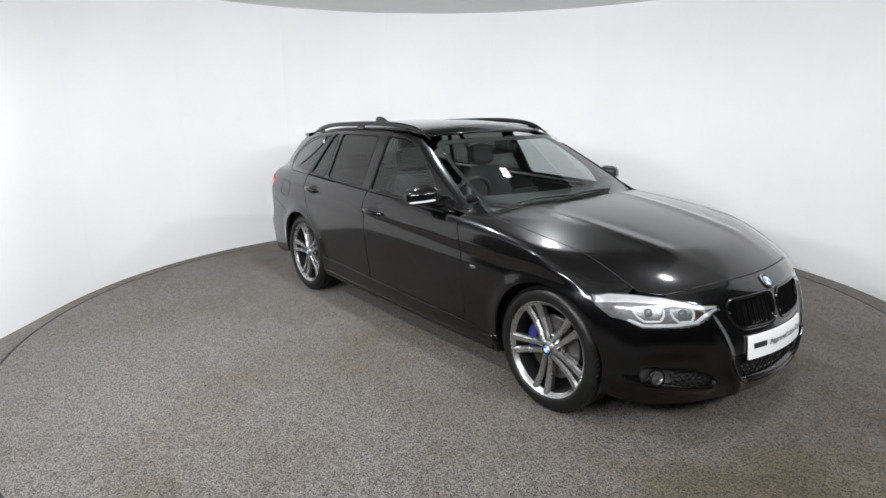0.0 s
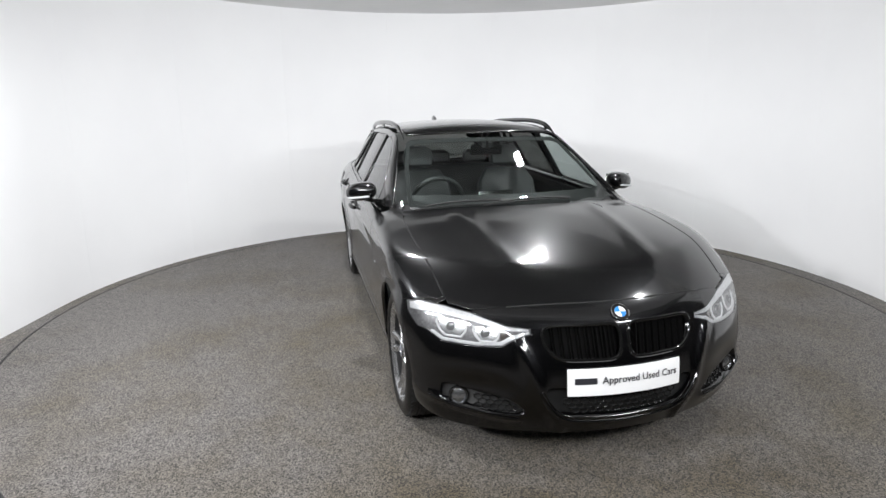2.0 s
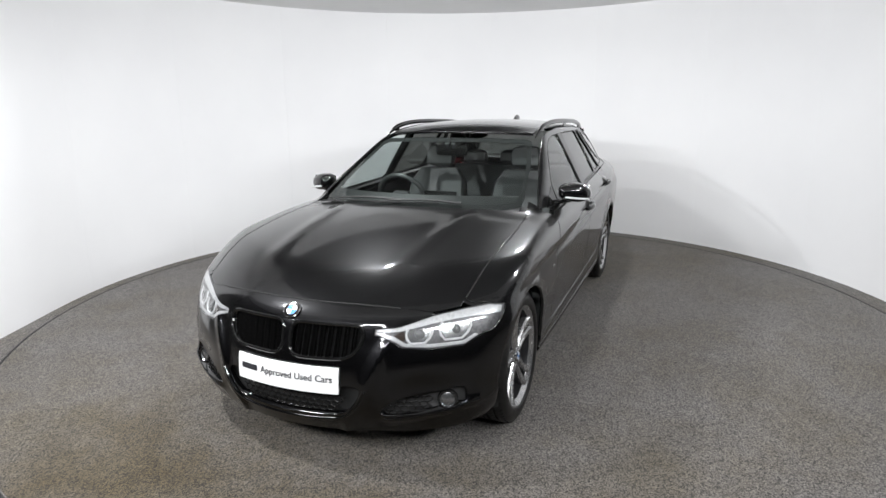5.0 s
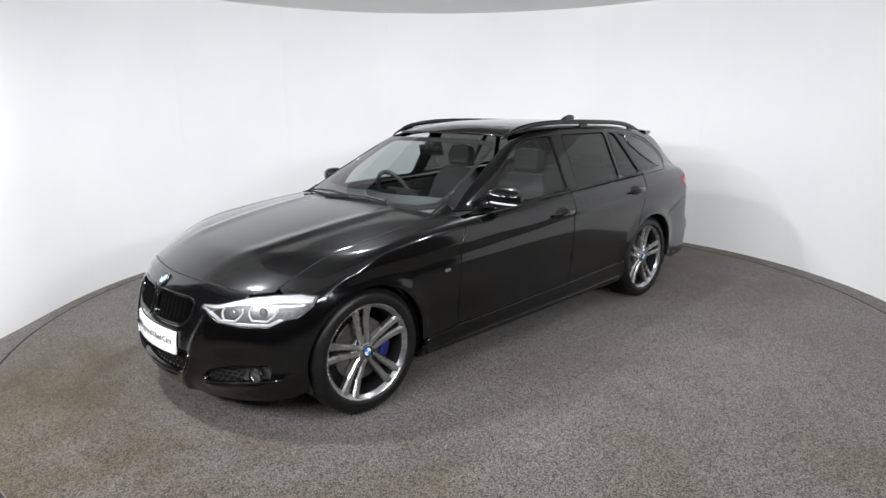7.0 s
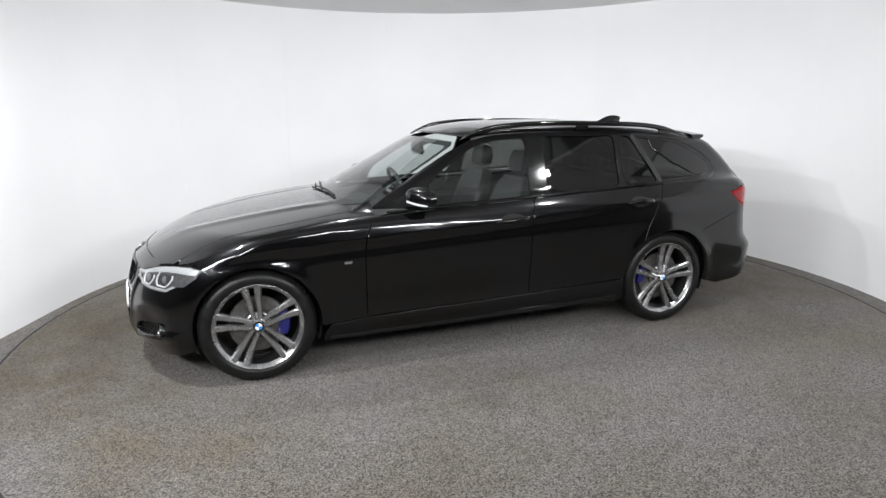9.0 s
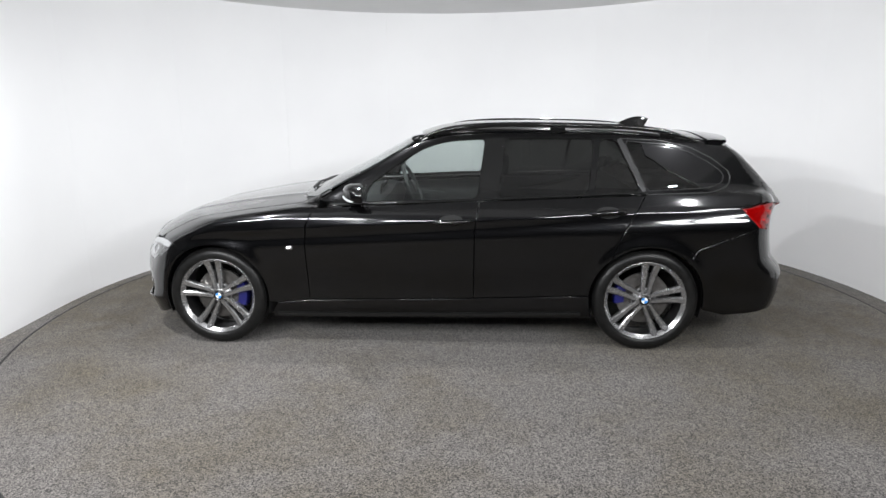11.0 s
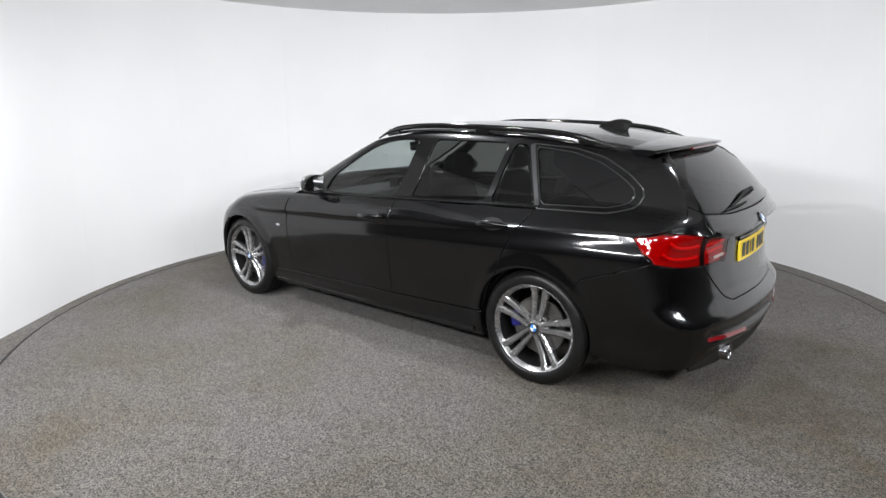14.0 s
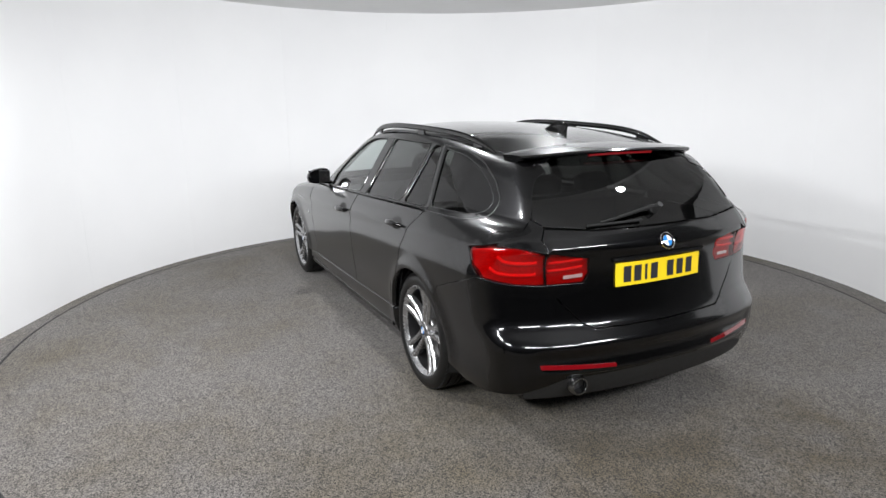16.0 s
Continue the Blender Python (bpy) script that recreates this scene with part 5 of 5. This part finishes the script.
    place(put("exhaust_pipe", bm, DARKCHROME, None, "dark chrome exhaust tip", smooth=True), car, Matrix.Translation((-2.355, 0.487, 0.318)) @ Matrix.Rotation(radians(-90), 4, "Z"))
    # aerial fin
    bm = bmesh.new()
    rows = []
    for t in np.linspace(0, 1, 12):
        x = -1.345 - 0.205 * t
        h = 0.008 + 0.060 * math.sin(math.pi * min(t * 0.62, 0.5)) * (1.0 if t < 0.82 else 1.0 - 0.9 * (t - 0.82))
        w = 0.008 + 0.017 * math.sin(math.pi * (0.12 + 0.62 * t))
        zb = float(skin_at(x, 0.0, "z", 1)[0].z) - 0.004
        x2 = x - (0.012 if t > 0.9 else 0)
        rows.append([bm.verts.new((x2 + (0.035 * (1 - u) if t > 0.9 else 0), v * w, zb + h * u)) for u, v in ((0, -1), (0.25, -0.75), (0.6, -0.38), (0.93, -0.14), (1, 0), (0.93, 0.14), (0.6, 0.38), (0.25, 0.75), (0, 1))])
    for p, q in zip(rows, rows[1:]):
        for i in range(8):
            bm.faces.new((p[i], p[i + 1], q[i + 1], q[i]))
    bm.faces.new(rows[0])
    bm.faces.new(rows[-1][::-1])
    put("aerial", bm, GLOSS, car, "black shark-fin aerial", smooth=True)


def build_cabin():
    # underbody and cabin floor
    bm = bmesh.new()
    box(bm, (-0.10, 0, 0.24), (3.9, 1.02, 0.06), None, 0.02)
    box(bm, (-0.02, 0, 0.25), (1.9, 1.56, 0.07), None, 0.02)
    box(bm, (-1.98, 0, 0.38), (0.5, 1.2, 0.10), None, 0.03)
    box(bm, (1.86, 0, 0.25), (0.28, 0.9, 0.06), None, 0.02)
    put("underbody", bm, VOID, car)
    bm = bmesh.new()
    box(bm, (1.2, 0, 0.55), (0.7, 1.0, 0.5), None, 0.05)
    put("engine_block", bm, VOID, car)
    bm = bmesh.new()
    box(bm, (-1.75, 0, 0.62), (0.75, 1.15, 0.08), None, 0.02)
    put("boot_floor", bm, TRIM, car)
    half = [(0.02 - 0.28 * y * y, y) for y in np.linspace(0.0, 0.5, 5)] + [(-1.8, 0.5), (-1.85, 0.0)]
    panel("headliner", half + [(x, -y) for x, y in reversed(half[1:-1])], "z", TRIM, car, step=0.08, depth=0.004, gap=0.0, lift=-0.035)
    # dashboard
    bm = bmesh.new()
    rows = []
    for y in np.linspace(-0.70, 0.70, 29):
        hump = 0.035 * math.exp(-(((y + 0.37) / 0.17) ** 2))
        rows.append([bm.verts.new((x, y, z)) for x, z in ((0.80 - 0.3 * y * y, 0.90), (0.62 - 0.2 * y * y, 0.925), (0.45, 0.93 + hump), (0.36, 0.905 + hump), (0.33, 0.84), (0.36, 0.70), (0.40, 0.50), (0.7, 0.45))])
    for p, q in zip(rows, rows[1:]):
        for i in range(7):
            bm.faces.new((p[i], p[i + 1], q[i + 1], q[i]))
    dash = put("dashboard", bm, TRIM, car, "dark padded dashboard", smooth=True)
    bm = bmesh.new()
    box(bm, (0.40, 0.0, 0.955), (0.02, 0.24, 0.085), Matrix.Rotation(radians(-12), 4, "Y"), 0.006)
    put("screen", bm, GLOSS, dash, "black centre screen")
    bm = bmesh.new()
    box(bm, (0.05, 0, 0.48), (0.9, 0.22, 0.32), None, 0.04)
    put("centre_console", bm, TRIM, car)
    # steering wheel on the right
    c = Vector((0.22, -0.37, 0.915))
    tilt = Matrix.Translation(c) @ Matrix.Rotation(radians(-66), 4, "Y")
    bm = bmesh.new()
    n = 40
    rings = []
    for k in range(n):
        a = 2 * math.pi * k / n
        rings.append([bm.verts.new(((0.182 + 0.016 * math.cos(b)) * math.cos(a), (0.182 + 0.016 * math.cos(b)) * math.sin(a), 0.016 * math.sin(b))) for b in [2 * math.pi * j / 10 for j in range(10)]])
    for i in range(n):
        p, q = rings[i], rings[(i + 1) % n]
        for j in range(10):
            bm.faces.new((p[j], q[j], q[(j + 1) % 10], p[(j + 1) % 10]))
    wheel = place(put("steering_wheel", bm, LEATHER, None, "black leather steering wheel", smooth=True), car, tilt)
    bm = bmesh.new()
    box(bm, (0, 0, -0.01), (0.11, 0.13, 0.05), None, 0.02)
    for a in (90, -90, 180):
        box(bm, (0.10 * math.cos(radians(a)), 0.10 * math.sin(radians(a)), -0.008), (0.15 if a == 180 else 0.035, 0.035 if a == 180 else 0.15, 0.016), None, 0.005)
    place(put("steering_hub", bm, TRIM, None), wheel, Matrix())
    # seats
    def shaped(bm, pts, w, r, n=12):
        """A cushion: a rounded slab lofted along (x, z, half thickness, half width) rows."""
        rows = []
        for i, (x, z, th, hw) in enumerate(pts):
            j0, j1 = pts[max(i - 1, 0)], pts[min(i + 1, len(pts) - 1)]
            d = Vector((j1[0] - j0[0], 0, j1[1] - j0[1])).normalized()
            nn = Vector((-d.z, 0, d.x))
            row = []
            for k in range(28):
                a = 2 * math.pi * k / 28
                ca, sa = math.cos(a), math.sin(a)
                q = (abs(ca) ** 4 + abs(sa) ** 4) ** -0.25
                bol = 1 + 0.5 * max(0, abs(ca * q) - 0.62) / 0.38
                row.append(bm.verts.new(Vector((x, w + ca * q * hw, z)) + nn * sa * q * th * bol))
            rows.append(row)
        for p, q in zip(rows, rows[1:]):
            for k in range(28):
                bm.faces.new((p[k], p[(k + 1) % 28], q[(k + 1) % 28], q[k]))
        bm.faces.new(rows[0])
        bm.faces.new(rows[-1][::-1])

    for x0, y0 in ((-0.28, 0.36), (-0.28, -0.36)):
        bm = bmesh.new()
        shaped(bm, [(x0 + 0.48, 0.50, 0.03, 0.20), (x0 + 0.44, 0.515, 0.06, 0.235), (x0 + 0.22, 0.50, 0.07, 0.25), (x0 + 0.02, 0.48, 0.07, 0.24), (x0 - 0.02, 0.48, 0.03, 0.2)], y0, 0.03)
        seat = put("front_seat", bm, LEATHER, car, "black leather front seat", smooth=True)
        bm = bmesh.new()
        shaped(bm, [(x0 + 0.0, 0.46, 0.03, 0.20), (x0 - 0.02, 0.52, 0.07, 0.25), (x0 - 0.09, 0.75, 0.065, 0.255), (x0 - 0.16, 0.95, 0.055, 0.235), (x0 - 0.195, 1.05, 0.04, 0.17), (x0 - 0.2, 1.065, 0.015, 0.12)], y0, 0.03)
        part("backrest", bm, LEATHER, seat, smooth=True)
        bm = bmesh.new()
        shaped(bm, [(x0 - 0.205, 1.08, 0.02, 0.08), (x0 - 0.205, 1.10, 0.042, 0.112), (x0 - 0.215, 1.17, 0.048, 0.12), (x0 - 0.225, 1.23, 0.034, 0.098), (x0 - 0.228, 1.245, 0.012, 0.065)], y0, 0.02)
        part("headrest", bm, LEATHER, seat, smooth=True)
        for dy in (-0.05, 0.05):
            bm = bmesh.new()
            tube(bm, [(x0 - 0.2, y0 + dy, 1.03), (x0 - 0.206, y0 + dy, 1.12)], 0.006, 8)
            part("headrest_post", bm, CHROME, seat, smooth=True)
    bm = bmesh.new()
    shaped(bm, [(-0.72, 0.50, 0.04, 0.56), (-0.78, 0.52, 0.07, 0.62), (-1.1, 0.49, 0.08, 0.62), (-1.2, 0.49, 0.04, 0.56)], 0.0, 0.03)
    bench = put("rear_bench", bm, LEATHER, car, "black leather rear bench", smooth=True)
    bm = bmesh.new()
    shaped(bm, [(-1.16, 0.48, 0.04, 0.54), (-1.18, 0.56, 0.07, 0.60), (-1.28, 0.85, 0.06, 0.60), (-1.33, 1.0, 0.045, 0.56), (-1.34, 1.02, 0.02, 0.5)], 0.0, 0.03)
    part("backrest", bm, LEATHER, bench, smooth=True)
    for y0 in (0.36, 0.0, -0.36):
        bm = bmesh.new()
        shaped(bm, [(-1.335, 1.03, 0.02, 0.08), (-1.34, 1.05, 0.04, 0.11), (-1.35, 1.12, 0.04, 0.11), (-1.355, 1.15, 0.015, 0.07)], y0, 0.02)
        part("headrest", bm, LEATHER, bench, smooth=True)
    # inside mirror
    bm = bmesh.new()
    box(bm, (0.175, 0.0, 1.255), (0.035, 0.23, 0.07), Matrix.Rotation(radians(12), 4, "Y"), 0.014, 3)
    im = put("inside_mirror", bm, GLOSS, car, "dark inside mirror", smooth=True)
    bm = bmesh.new()
    tube(bm, [(0.19, 0, 1.26), (0.20, 0, 1.30), (0.165, 0, 1.328)], 0.012, 8)
    part("mirror_stalk", bm, GLOSS, im, smooth=True)
    bm = bmesh.new()
    box(bm, (0.155, 0, 1.30), (0.10, 0.09, 0.05), Matrix.Rotation(radians(22), 4, "Y"), 0.012)
    part("sensor_box", bm, TRIM, im)


def build_seams():
    front = [(hood_front_x(y), y) for y in np.linspace(-0.47, 0.47, 24)]
    strip_on_skin("bonnet_seam", front, "z", 1, 0.004, VOID, car, -0.0012, n=6)
    for s in (1, -1):
        strip_on_skin("bonnet_side_seam", [(x, s * (float(HOOD_EDGE(x)) + 0.003)) for x in np.linspace(0.82, 1.78, 30)], "z", 1, 0.003, VOID, car, -0.0012, n=6)


build_seams()
build_nose()
build_sides()
build_tail()
build_cabin()


# ---- what moves ----
TURNS = [(0.0, -52.42), (0.5, -58.24), (1.0, -64.62), (1.5, -70.46), (2.0, -76.57), (2.5, -82.30), (3.0, -88.44), (3.5, -94.40), (4.0, -100.85), (4.5, -106.64), (5.0, -112.75),
         (7.5, -142.78), (8.0, -148.83), (8.5, -154.85), (9.0, -160.96), (11.5, -190.42), (12.0, -196.33), (12.5, -202.29), (13.0, -208.26), (13.5, -214.08), (14.0, -219.94),
         (14.5, -225.88), (15.0, -231.92), (15.5, -237.77), (16.0, -244.05)]


def motions():
    rows = []
    for a, b in zip(TURNS, TURNS[1:]):
        n = max(1, round((b[0] - a[0]) / 0.25))
        rows += [(a[0] + (b[0] - a[0]) * i / n, a[1] + (b[1] - a[1]) * i / n) for i in range(n)]
    rows.append(TURNS[-1])
    walk(turntable, [(t, pose(AX, AY, 0, 0, 0, d)) for t, d in rows])
    out = []
    for t, d in rows:
        c, s = math.cos(radians(d)), math.sin(radians(d))
        out.append((t, pose(AX + c * CAR_OFF[0] - s * CAR_OFF[1], AY + s * CAR_OFF[0] + c * CAR_OFF[1], 0, 0, 0, d)))
    walk(car, out)


motions()
